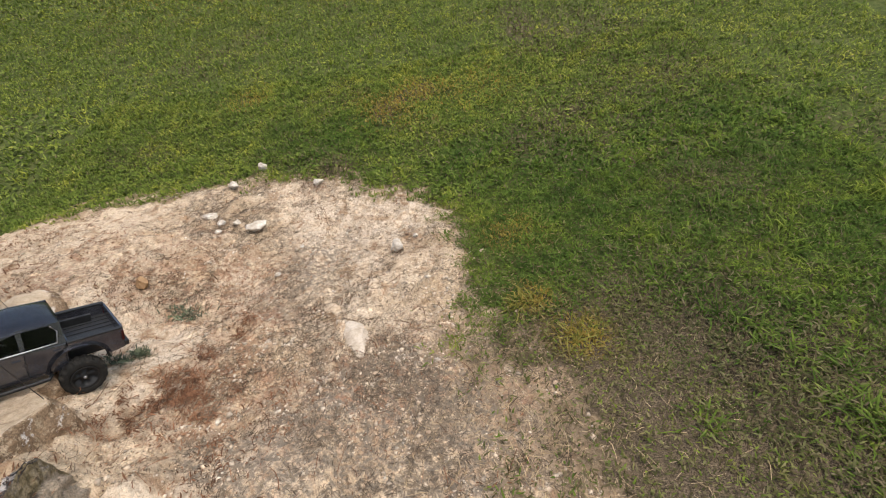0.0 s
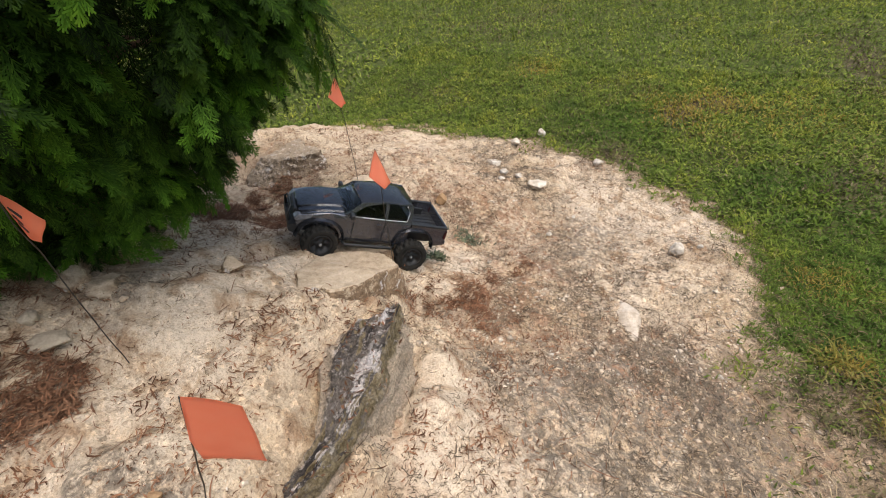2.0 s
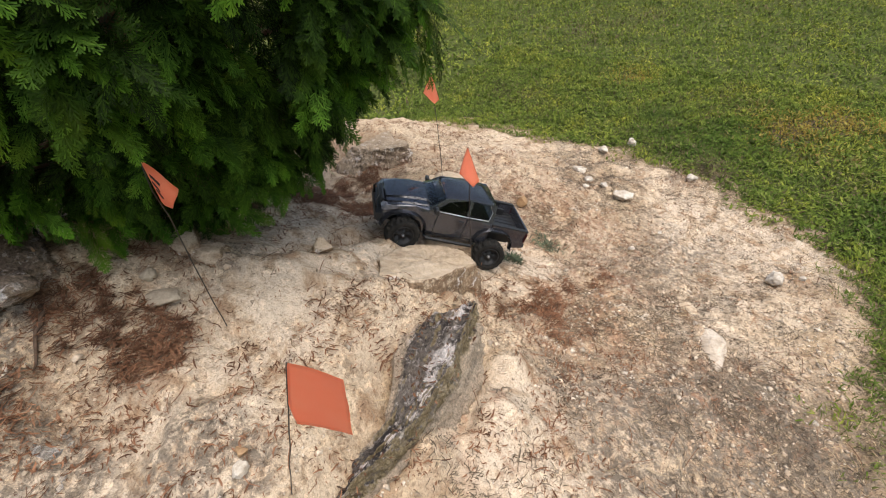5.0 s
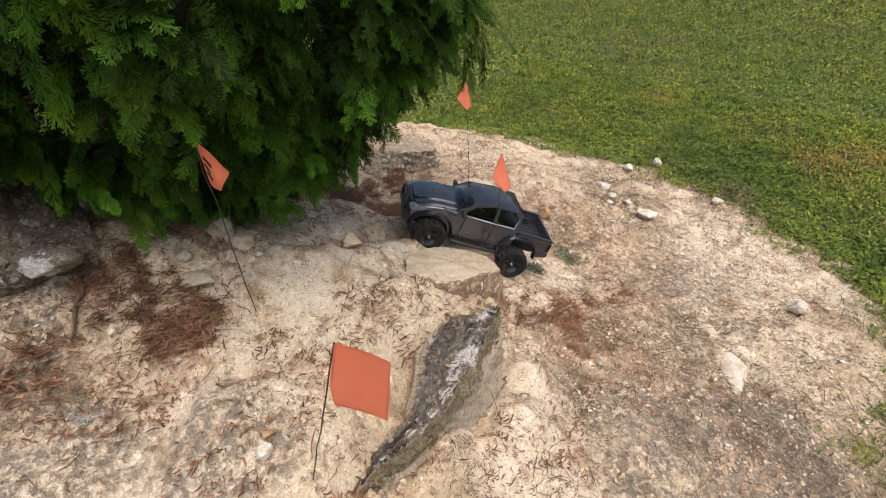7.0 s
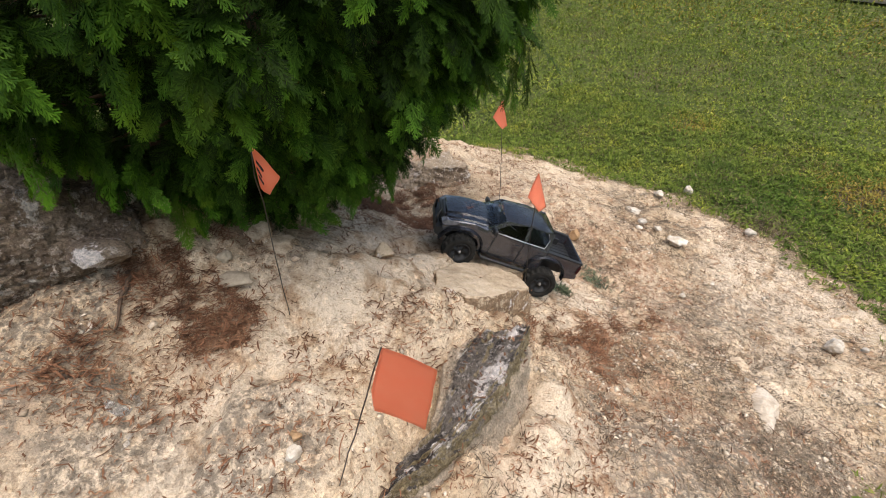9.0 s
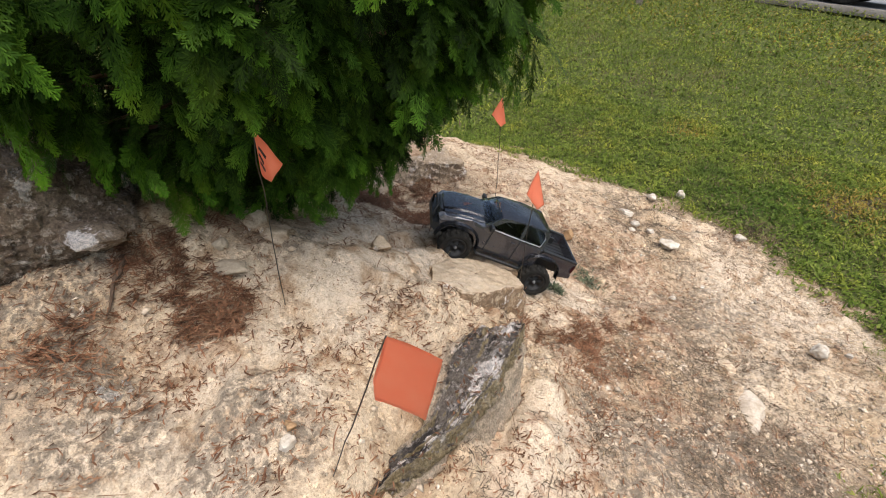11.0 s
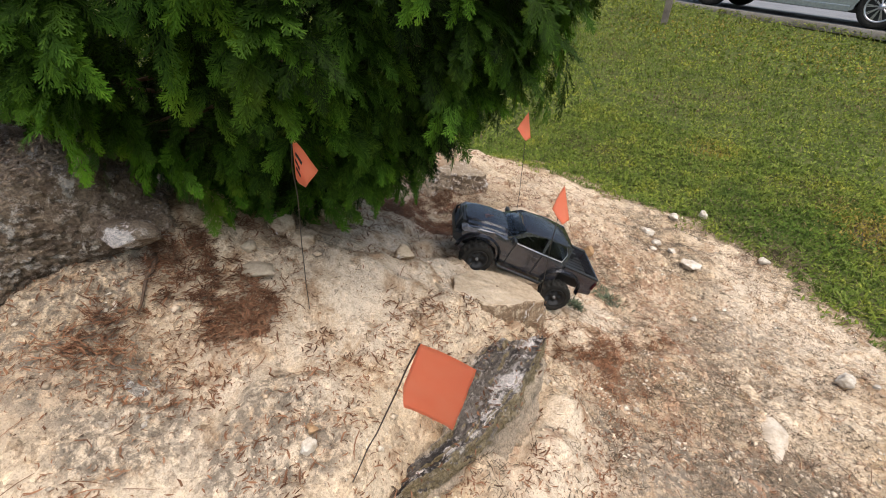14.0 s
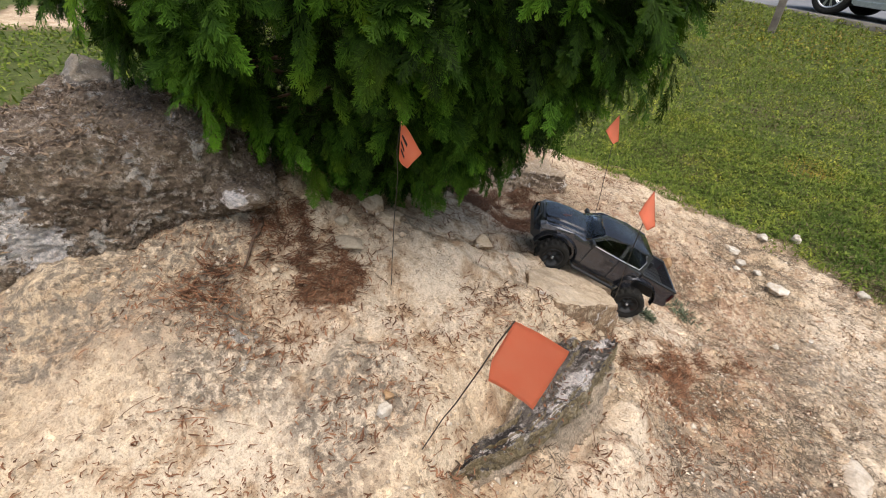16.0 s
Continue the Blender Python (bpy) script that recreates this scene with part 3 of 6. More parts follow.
def litter_cover(x, y, drifts=0.62):
    """Where brown needles and leaves gather."""
    x, y = np.asarray(x, float), np.asarray(y, float)
    c = 0.0
    for cx, cy, r, w in HEAPS:
        c = c + w * bumps(cx, cy, r, x, y)
    for (ax, ay), (bx, by) in zip(LIP, LIP[1:]):
        for k in range(2):
            c = c + 0.24 * bumps(ax + (bx - ax) * k / 2, ay + (by - ay) * k / 2, 0.036, x, y)
    for cx, cy in MATS:
        c = c + 0.14 * bumps(cx, cy, 0.05, x, y)
    for cx, cy in DRIFTS:
        c = c + drifts * bumps(cx, cy, 0.042, x, y)
    shade = smooth(0.70, 0.30, np.hypot(x + 2.0, y - 0.45))
    ragged = 0.1 + 1.7 * smooth(0.30, 0.70, 0.5 * fbm(x, y, 11, 31) + 0.5 * fbm(x, y, 40, 37))
    return np.clip(c * ragged + 0.2 * shade * (fbm(x, y, 6, 33) > 0.45), 0, 1)


def rust_cover(x, y):
    """Reddish gravelly earth."""
    c = 0.0
    for cx, cy in RUST:
        c = c + bumps(cx, cy, 0.10, x, y)
    return np.clip(c * (0.35 + 1.3 * fbm(x, y, 9, 47)), 0, 1)


def grey_cover(x, y):
    """Grey crust of weathered rock and lichen showing through the sand, and shade painted below the large boulder."""
    x, y = np.asarray(x, float), np.asarray(y, float)
    c = 0.0
    # patches from (-1.60, -0.42) to (-1.60, -0.30) paint the boulder's shade on the bank
    for cx, cy, r, w in ((-1.29, -0.42, 0.07, 1.0), (-1.23, -0.38, 0.06, 0.8), (-1.36, -0.39, 0.05, 0.7), (-1.09, -0.26, 0.04, 1.0), (-1.14, -0.13, 0.06, 0.7), (-0.25, 0.72, 0.16, 1.0), (-0.05, 0.66, 0.16, 0.8), (-0.58, 0.82, 0.14, 0.7),
                         (-0.79, 0.66, 0.07, 1.0), (-1.06, 0.77, 0.05, 0.8), (-0.59, 0.56, 0.08, 0.8), (-0.46, 0.43, 0.08, 1.0), (-1.55, 0.12, 0.1, 0.6), (-0.25, 1.0, 0.2, 0.5), (-0.84, 1.45, 0.15, 0.6), (-0.73, 1.77, 0.14, 0.5), (-1.0, 1.87, 0.12, 0.4), (-0.98, -0.28, 0.06, 0.6), (-1.60, -0.42, 0.09, 0.9), (-1.52, -0.50, 0.08, 0.8), (-1.58, -0.64, 0.10, 0.9), (-1.60, -0.30, 0.06, 0.6), (-1.47, -0.73, 0.06, 1.0), (-1.50, -0.66, 0.05, 1.0), (-1.51, -0.46, 0.05, 1.0), (-1.43, -0.43, 0.05, 0.9), (-1.11, -0.20, 0.045, 1.0), (-1.04, -0.13, 0.04, 0.9)):
        c = c + w * bumps(cx, cy, r, x, y)
    return np.clip(c * (0.3 + 1.3 * fbm(x, y, 14, 41)), 0, 1)


def pale_cover(x, y):
    """Clean pale sand, washed or trodden; beside the conifer also light painted in against its shade."""
    x, y = np.asarray(x, float), np.asarray(y, float)
    c = 0.0
    # the four patches round (-1.6, 0.6) also lighten sand that the conifer shades
    for cx, cy, r, w in ((-0.32, 2.02, 0.15, 1.0), (-0.56, 2.15, 0.17, 0.9), (-0.88, 2.11, 0.14, 0.7), (-1.40, 0.50, 0.16, 1.0), (-1.58, 0.62, 0.16, 1.0), (-1.72, 0.85, 0.18, 1.0), (-1.62, 0.38, 0.12, 0.9), (-1.26, 0.95, 0.12, 1.0), (-1.37, 1.14, 0.12, 0.9), (-1.13, 1.15, 0.09, 1.0), (-1.56, 1.34, 0.08, 0.9), (-0.82, 0.48, 0.09, 1.0), (-0.78, 0.32, 0.12, 1.0), (-0.53, 0.37, 0.10, 0.7), (-0.36, 2.02, 0.12, 1.0), (-0.54, 2.11, 0.11, 1.0), (-0.76, 1.77, 0.10, 0.8), (-1.04, 1.48, 0.10, 0.7), (-1.09, 0.92, 0.09, 1.0), (-0.83, 0.36, 0.09, 1.0),
                         (-1.05, -0.12, 0.07, 0.6), (-1.24, -0.20, 0.12, 0.8), (-1.28, 0.0, 0.13, 0.9), (-1.14, -0.36, 0.12, 0.8), (-1.12, -0.62, 0.2, 0.7), (-1.35, 0.18, 0.14, 0.9), (-1.9, 1.7, 0.3, 0.5), (-0.50, 1.58, 0.14, 0.9), (-0.70, 1.98, 0.16, 0.9), (-0.65, 0.70, 0.09, 0.8), (-0.50, 1.25, 0.12, 0.7), (-2.2, 2.2, 0.3, 0.6), (-1.08, 2.37, 0.12, 0.7)):
        c = c + w * bumps(cx, cy, r, x, y)
    return np.clip(c * (0.55 + 0.9 * fbm(x, y, 7, 45)), 0, 1)


def dryness(x, y):
    x, y = np.asarray(x, float), np.asarray(y, float)
    c = 0.0
    for cx, cy, r, w in ((-0.62, 3.36, 0.11, 0.9), (-0.40, 3.60, 0.13, 0.55), (-1.9, 3.9, 0.13, 0.4), (0.06, 3.5, 0.18, 0.3), (0.16, 1.28, 0.05, 0.6), (0.30, 1.08, 0.05, 0.6), (0.55, 1.15, 0.20, 0.5),
                         (0.6, 0.75, 0.50, 0.40), (0.40, 0.85, 0.20, 0.6), (0.22, 0.70, 0.18, 0.9), (0.52, 0.60, 0.22, 0.6), (0.12, 0.98, 0.10, 0.6), (0.12, 1.72, 0.09, 0.5), (1.05, 1.9, 0.2, 0.4), (-0.9, 2.62, 0.12, 0.7), (1.2, 3.2, 0.4, 0.35), (0.9, 4.6, 0.5, 0.4),
                         (-3.9, 7.6, 0.8, 0.22), (-1.5, 7.9, 0.9, 0.22), (0.5, 2.6, 0.3, 0.3), (-2.6, 5.2, 0.5, 0.25)):
        c = c + w * bumps(cx, cy, r, x, y)
    return np.clip(c * (0.5 + fbm(x, y, 6, 81)) + 0.25 * smooth(0.60, 0.75, fbm(x, y, 2.2, 83)) + 0.05, 0, 0.9)


def spaced(fine0, fine1, step, far0, far1):
    """Grid lines: even in the middle, ever wider outwards."""
    mid = list(np.arange(fine0, fine1 + step / 2, step))
    lo, hi, g = [], [], step
    v = mid[-1]
    while v < far1:
        g = g * 1.12
        v += g
        hi.append(v)
    g, v = step, mid[0]
    while v > far0:
        g = g * 1.12
        v -= g
        lo.append(v)
    return np.array(lo[::-1] + mid + hi)


def build_ground():
    xs, ys = spaced(-2.6, 0.45, 0.014, -600, 600), spaced(-0.9, 2.9, 0.014, -600, 900)
    X, Y = np.meshgrid(xs, ys)
    x, y = X.ravel(), Y.ravel()
    z = height(x, y)
    nx, ny = len(xs), len(ys)
    i = np.arange(nx * ny).reshape(ny, nx)
    quads = np.stack([i[:-1, :-1], i[:-1, 1:], i[1:, 1:], i[1:, :-1]], -1).reshape(-1, 4)
    me = array_mesh("ground", np.stack([x, y, z], 1), [quads], True,
                    [("bare", bareness(x, y)), ("grey", grey_cover(x, y)), ("litter", litter_cover(x, y, 0.25)), ("pale", pale_cover(x, y)), ("rust", rust_cover(x, y)), ("thatch", dryness(x, y))])
    ob = link_mesh("ground", me, GROUND)
    tagged(ob, "pale sandy mound worn bare, sloping down to a mown green lawn", "ground", kind="structure")


build_ground()


def build_road():
    xs = np.arange(-60, 60.1, 1.0)
    rows = [(ROAD_Y, -0.10), (ROAD_Y, 0.012), (ROAD_Y + 0.28, 0.008), (ROAD_Y + 7.0, 0.03), (ROAD_Y + 7.0, -0.1)]
    v, n = [], len(xs)
    for y, dz in rows:
        v.append(np.stack([xs, np.full(n, y), road_height(xs) + dz], 1))
    i = np.arange(n * len(rows)).reshape(len(rows), n)
    quads = np.stack([i[:-1, :-1], i[:-1, 1:], i[1:, 1:], i[1:, :-1]], -1).reshape(-1, 4)
    road = link_mesh("road", array_mesh("road", np.concatenate(v), [quads]), ASPHALT)
    tagged(road, "weathered grey asphalt road along the edge of the lawn", "road", kind="structure")
    # pale concrete edge strip
    v = [np.stack([xs, np.full(n, y), road_height(xs) + dz], 1) for y, dz in ((ROAD_Y - 0.14, -0.08), (ROAD_Y - 0.14, 0.02), (ROAD_Y - 0.005, 0.024), (ROAD_Y - 0.005, -0.08))]
    i = np.arange(n * 4).reshape(4, n)
    quads = np.stack([i[:-1, :-1], i[:-1, 1:], i[1:, 1:], i[1:, :-1]], -1).reshape(-1, 4)
    kerb = link_mesh("kerb", array_mesh("kerb", np.concatenate(v), [quads]), CONCRETE)
    tagged(kerb, "low pale concrete kerb between lawn and road", "kerb", kind="structure")


ASPHALT = speckled("asphalt", [(0.3, (0.17, 0.17, 0.175)), (0.7, (0.23, 0.23, 0.235))], 1.2, 0.85, 60, 0.2, 0.004, world_space=True)
CONCRETE = speckled("kerb_concrete", [(0.3, (0.13, 0.115, 0.095)), (0.7, (0.22, 0.20, 0.175))], 3, 0.9, 20, 0.3, 0.003, world_space=True)
build_road()

from mathutils.bvhtree import BVHTree


# ---- rocks ----
def boulder(name, m, size, seed, material, label, cuts=7, rough=0.10, detail=4, category="rock", group="", faces=(), lump=1.0, patches=()):
    """A stone with broken faces: a ball cut flat by planes, then roughened. size: half lengths."""
    rng = random.Random(seed)
    bm = bmesh.new()
    bmesh.ops.create_icosphere(bm, subdivisions=detail, radius=1.0)
    planes = [(Vector(n).normalized(), d) for n, d in faces]
    for _ in range(cuts):
        n = Vector((rng.gauss(0, 1), rng.gauss(0, 1), rng.gauss(0, 0.8))).normalized()
        planes.append((n, rng.uniform(0.48, 0.82)))
    off = Vector((rng.uniform(-50, 50), rng.uniform(-50, 50), rng.uniform(-50, 50)))
    sx, sy, sz = size
    for v in bm.verts:
        p = v.co.copy()
        for n, d in planes:
            k = p.dot(n)
            if k > d:
                p -= n * (k - d) * 0.93
        q = p * 1.6 + off
        p = p * (1 + rough * noise.fractal(q, 1.0, 2.0, 3))
        q2 = Vector((p.x * sx, p.y * sy, p.z * sz)) * 38 + off
        ridge = abs(noise.noise(q2 * 0.5))
        p = Vector((p.x * sx, p.y * sy, p.z * sz))
        p += v.co.normalized() * (0.06 * lump * min(size) * noise.noise(q2) - 0.16 * lump * min(size) * (0.25 - min(ridge, 0.25)) + 0.05 * min(size) * noise.noise(q2 * 2.7) + 0.03 * min(size) * noise.noise(q2 * 6.1))
        v.co = p
    ob = part(name, bm, material, None, label, True)
    ob.matrix_world = m
    if patches:
        at = ob.data.attributes.new("lichen", "FLOAT", "POINT")
        for v in ob.data.vertices:
            w = m @ v.co
            at.data[v.index].value = sum(math.exp(-(w - Vector(c)).length_squared / (2 * r * r)) for c, r in patches)
    return tagged(ob, label, category, group)


def stone(x, y, size, seed, material=None, label="", turn=0, sink=0.35, name="stone", group="stones on the bare ground", cuts=6):
    z = ground_z(x, y) + size[2] * (1 - 2 * sink)
    ob = boulder(name, pose(x, y, z, seed % 17 - 8, seed % 13 - 6, turn), size, seed, material or PALE_STONE, label, cuts + 7, 0.20, 4, "stone", group, lump=1.3)
    return ob


CREST = [(-1.035, 0.565, 0.44), (-0.985, 0.495, 0.505), (-0.940, 0.40, 0.522), (-0.912, 0.31, 0.508), (-0.898, 0.23, 0.497), (-0.885, 0.15, 0.482), (-0.890, 0.08, 0.468), (-0.902, 0.01, 0.452), (-0.912, -0.06, 0.43), (-0.93, -0.12, 0.39)]
BREADTH = [0.12, 0.165, 0.185, 0.17, 0.125, 0.09, 0.08, 0.075, 0.06, 0.04]


def long_boulder():
    """A half-buried rock rib: a gently dipping top that the sand covers on one side, a sharp worn crest, a short mossy face below it."""
    n, m = 300, 110
    u = np.linspace(0, len(CREST) - 1, n)
    k = np.arange(len(CREST))
    c = np.stack([np.interp(u, k, [p[i] for p in CREST]) for i in range(3)], 1)
    for _ in range(24):
        c[1:-1] = 0.25 * c[:-2] + 0.5 * c[1:-1] + 0.25 * c[2:]
    wide = np.interp(u, k, BREADTH)
    d = np.gradient(c[:, :2], axis=0)
    d /= np.linalg.norm(d, axis=1)[:, None]
    nrm = np.stack([-d[:, 1], d[:, 0]], 1)
    nrm = np.where((nrm[:, :1] < 0), -nrm, nrm)
    # profile across: (reach in breadths left of the crest, drop in metres), then right of it in metres
    v = np.linspace(0, 1, m)
    across = np.interp(v, [0, 0.06, 0.14, 0.35, 0.58, 0.64, 0.72, 1.0], [-1.25, -1.2, -1.0, -0.55, -0.06, 0, 0, 0])
    drop = np.interp(v, [0, 0.06, 0.14, 0.35, 0.58, 0.64, 0.67, 0.84, 1.0], [-0.26, -0.18, -0.075, -0.040, -0.004, 0.0, -0.014, -0.13, -0.30])
    right = np.interp(v, [0, 0.62, 0.67, 0.84, 1.0], [0, 0, 0.006, 0.018, 0.040])
    end = np.clip(np.minimum(np.linspace(0, 1, n) / 0.035, np.linspace(1, 0, n) / 0.05), 0, 1) ** 0.5
    off = across[None] * wide[:, None] + right[None]
    off = off * (0.35 + 0.65 * end[:, None])
    X = c[:, 0:1] + nrm[:, 0:1] * off
    Y = c[:, 1:2] + nrm[:, 1:2] * off
    Z = c[:, 2:3] + drop[None] * (0.75 + 0.25 * np.clip(wide / 0.15, 0, 1))[:, None] - 0.16 * (1 - end)[:, None]
    V = np.stack([X, Y, Z], -1).reshape(-1, 3)
    along = np.repeat(u * 0.085, m)
    cross = np.tile(v, n)
    # splits running lengthwise, broken humps, pits
    warp = 0.35 * fbm(V[:, 0], V[:, 1], 9, 311)
    flute = fbm(along * 6 + warp, cross * 17 + 2.0 * warp + along * 4, 1.0, 305, 5) - 0.5
    hump = fbm(V[:, 0] + V[:, 2], V[:, 1] - 0.6 * V[:, 2], 22, 301, 4) - 0.5
    pit = fbm(V[:, 0] - V[:, 2], V[:, 1] + V[:, 2], 75, 303, 3) - 0.5
    crack = np.clip(0.07 - np.abs(fbm(along * 5 + warp, cross * 11 + along * 3, 1.0, 307, 4) - 0.5), 0, 0.07)
    push = 0.030 * flute + 0.024 * hump + 0.016 * pit - 0.13 * crack
    N = np.stack([np.repeat(nrm[:, 0], m) * smooth(0.6, 0.75, cross), np.repeat(nrm[:, 1], m) * smooth(0.6, 0.75, cross), 1 - 0.8 * smooth(0.66, 0.78, cross)], 1)
    V = V + N * push[:, None]
    white = 0.0
    for cx, cy, r, w in ((-1.012, 0.470, 0.013, 1.0), (-0.990, 0.440, 0.015, 1.0), (-0.958, 0.40, 0.014, 0.5), (-0.935, 0.315, 0.022, 0.7), (-0.955, 0.29, 0.018, 0.7), (-0.925, 0.25, 0.016, 0.8), (-0.908, 0.205, 0.012, 0.9), (-0.898, 0.16, 0.011, 0.8), (-1.07, 0.33, 0.010, 0.7),
                         (-0.905, 0.095, 0.013, 0.8), (-0.915, 0.03, 0.010, 0.6)):
        white = white + w * bumps(cx, cy, r, V[:, 0], V[:, 1])
    white = white + 0.55 * np.exp(-((cross - 0.615) / 0.022) ** 2) * smooth(0.42, 0.62, fbm(along * 14, cross * 3, 1.0, 321, 3))
    i = np.arange(n * m).reshape(n, m)
    quads = np.stack([i[:-1, :-1], i[1:, :-1], i[1:, 1:], i[:-1, 1:]], -1).reshape(-1, 4)
    under = np.stack([i[:-1, 0], i[:-1, -1], i[1:, -1], i[1:, 0]], -1)
    me = array_mesh("boulder", V - np.array([-0.95, 0.25, 0.3]), [quads, under, i[:1, ::1], i[-1:, ::-1]], True, [("lichen", np.clip(white, 0, 1)), ("dust", 0.75 * (1 - smooth(0.10, 0.42, cross)) + 0.75 * smooth(0.68, 0.78, cross))])
    ob = link_mesh("boulder", me, LICHEN_ROCK)
    ob.matrix_world = pose(-0.95, 0.25, 0.3)
    global RIB
    RIB = tagged(ob, "long half-buried grey rock with white lichen and a mossy edge", "rock")


def slab_rock(ring, top, dip_x, dip_y, seed, label):
    """A flat bedded slab under blown sand, its broken edge standing clear. ring: its corners; top: the height at its middle."""
    cx, cy = sum(p[0] for p in ring) / len(ring), sum(p[1] for p in ring) / len(ring)
    n, m = 190, 64
    th = np.linspace(0, 2 * np.pi, n, endpoint=False)
    ra = np.array([math.atan2(y - cy, x - cx) for x, y in ring])
    rr = np.array([math.hypot(x - cx, y - cy) for x, y in ring])
    o = np.argsort(ra)
    # straight chords between the corners
    px = np.interp(th, np.linspace(0, 2 * np.pi, len(ring) + 1), np.append((rr * np.cos(ra))[o], (rr * np.cos(ra))[o][0]))
    py = np.interp(th, np.linspace(0, 2 * np.pi, len(ring) + 1), np.append((rr * np.sin(ra))[o], (rr * np.sin(ra))[o][0]))
    chip_out = 1 + 0.10 * (fbm(px * 1 + 3, py * 1 + 3, 24, seed + 401, 4) - 0.5)
    px, py = px * chip_out, py * chip_out
    s = np.linspace(0, 1, m)
    reach = np.interp(s, [0, 0.60, 0.65, 0.86, 1.0], [0.02, 0.965, 1.0, 1.06, 1.02])
    drop = np.interp(s, [0, 0.60, 0.65, 0.72, 1.0], [0.0, 0.0, -0.008, -0.035, -0.20])
    X, Y = px[:, None] * reach[None], py[:, None] * reach[None]
    Z = drop[None] + dip_x * X + dip_y * Y
    x, y, z = X.ravel(), Y.ravel(), Z.ravel()
    side = np.tile(smooth(0.60, 0.70, s), n)
    hump = fbm(x + 3, y + 5, 12, seed + 403, 4) - 0.5
    face = fbm(np.arctan2(y, x) * 4 + 9, z * 30, 1.0, seed + 405, 5) - 0.5
    k = 1 + side * 0.16 * face
    V = np.stack([x * k, y * k, z + (1 - side) * (0.020 * hump + 0.008 * (fbm(x + 3, y, 60, seed + 407, 2) - 0.5)) + side * 0.02 * face], 1)
    i = np.arange(n * m).reshape(n, m)
    nxt = np.roll(i, -1, axis=0)
    quads = np.stack([i[:, :-1], i[:, 1:], nxt[:, 1:], nxt[:, :-1]], -1).reshape(-1, 4)
    me = array_mesh("rock_slab", V, [quads, i[None, :, -1], i[None, ::-1, 0]], True)
    ob = link_mesh("rock_slab", me, SANDY_ROCK)
    ob.matrix_world = pose(cx, cy, top)
    tagged(ob, label, "rock")


def build_rocks():
    long_boulder()
    slab_rock([(-1.155, 0.735), (-1.25, 0.785), (-1.33, 0.77), (-1.385, 0.67), (-1.36, 0.50), (-1.26, 0.42), (-1.165, 0.45), (-1.135, 0.53)], 0.472, 0.02, -0.37, 0, "flat sand-dusted rock slab with a broken brown front edge")
    slab_rock([(-1.265, 0.845), (-1.36, 0.935), (-1.51, 1.035), (-1.65, 1.01), (-1.70, 0.90), (-1.64, 0.745), (-1.48, 0.70), (-1.35, 0.775)], 0.412, -0.15, 0.10, 31, "smooth tan rock slab under sand with a grey worn edge")
    global BIG
    BIG = boulder("boulder", pose(-1.935, -0.595, 0.775, 0, 1, 18), (0.56, 0.40, 0.25), 37, DARK_ROCK,
            "large dark brown weathered boulder strewn with leaf crumbs", 5, 0.16, 7, faces=(((0.1, -0.05, 1), 0.66), ((1, 0.2, -0.5), 0.78), ((0.7, -0.6, -0.2), 0.8)), lump=0.35, patches=(((-1.66, -0.70, 0.73), 0.045), ((-1.60, -0.66, 0.74), 0.03), ((-1.72, -0.72, 0.82), 0.05), ((-1.52, -0.48, 0.74), 0.03), ((-1.57, -0.40, 0.77), 0.03)))
    boulder("rock", pose(-2.27, -0.57, 0.94, 0, 0, 40), (0.15, 0.11, 0.085), 38, GREY_ROCK,
            "dark grey jagged rock on top of the large boulder", 7, 0.15, 4)
    boulder("ledge_rock", pose(-1.595, -0.278, 0.80, 0, 4, 20), (0.085, 0.060, 0.034), 41, DARK_ROCK,
            "small brown jutting ledge rock with a white face", 6, 0.12, 5, patches=(((-1.555, -0.29, 0.80), 0.028),))
    boulder("rock", pose(-2.20, 1.27, 0.365, 0, -3, 40), (0.21, 0.20, 0.150), 54, BROWN_ROCK,
            "brown boulder with a pale broken face, below the conifer", 3, 0.10, 6, faces=(((0.1, 0, 1), 0.55), ((0.9, 0.5, 0.1), 0.66), ((0.2, -1, 0.25), 0.62)), lump=0.8)
    boulder("rock", pose(-1.70, 1.42, 0.245, 6, 0, 20), (0.13, 0.085, 0.075), 57, SANDY_ROCK, "rounded tan rock hump rising from the gravel", 5, 0.12, 5)
    boulder("rock", pose(-2.52, -0.36, 0.76, 0, 4, 60), (0.30, 0.17, 0.10), 58, WHITE_ROCK, "pale flat rock behind the large boulder", 6, 0.14, 5)
    boulder("rock", pose(-1.645, 1.20, 0.345, 8, 6, -20), (0.13, 0.095, 0.085), 61, SANDY_ROCK,
            "rounded tan rock bedded in the sandy bank", 7, 0.10, 4)
    boulder("rock", pose(-1.78, 1.18, 0.33, 0, 0, 50), (0.12, 0.08, 0.07), 63, SANDY_ROCK, "tan rock bedded in leaf litter", 7, 0.12, 4)
    boulder("rock", pose(-1.565, 0.115, 0.655, 10, 12, 35), (0.075, 0.055, 0.045), 81, SANDY_ROCK, "tan-grey rock set in the sandy bank by the wire", 6, 0.12, 4)
    boulder("rock", pose(-1.64, 0.10, 0.675, 5, 12, -20), (0.07, 0.055, 0.05), 82, SANDY_ROCK, "tan weathered rock in the shade of the conifer", 6, 0.12, 4)
    boulder("rock", pose(-1.30, -0.44, 0.555, 0, 0, 70), (0.10, 0.07, 0.030), 83, GREY_ROCK, "flat grey crusted rock flush with the sand", 6, 0.14, 5)
    boulder("rock", pose(-0.99, -0.28, 0.440, 0, 0, 65), (0.15, 0.09, 0.036), 84, GREY_ROCK, "flat grey rock showing through the sand", 5, 0.12, 5)
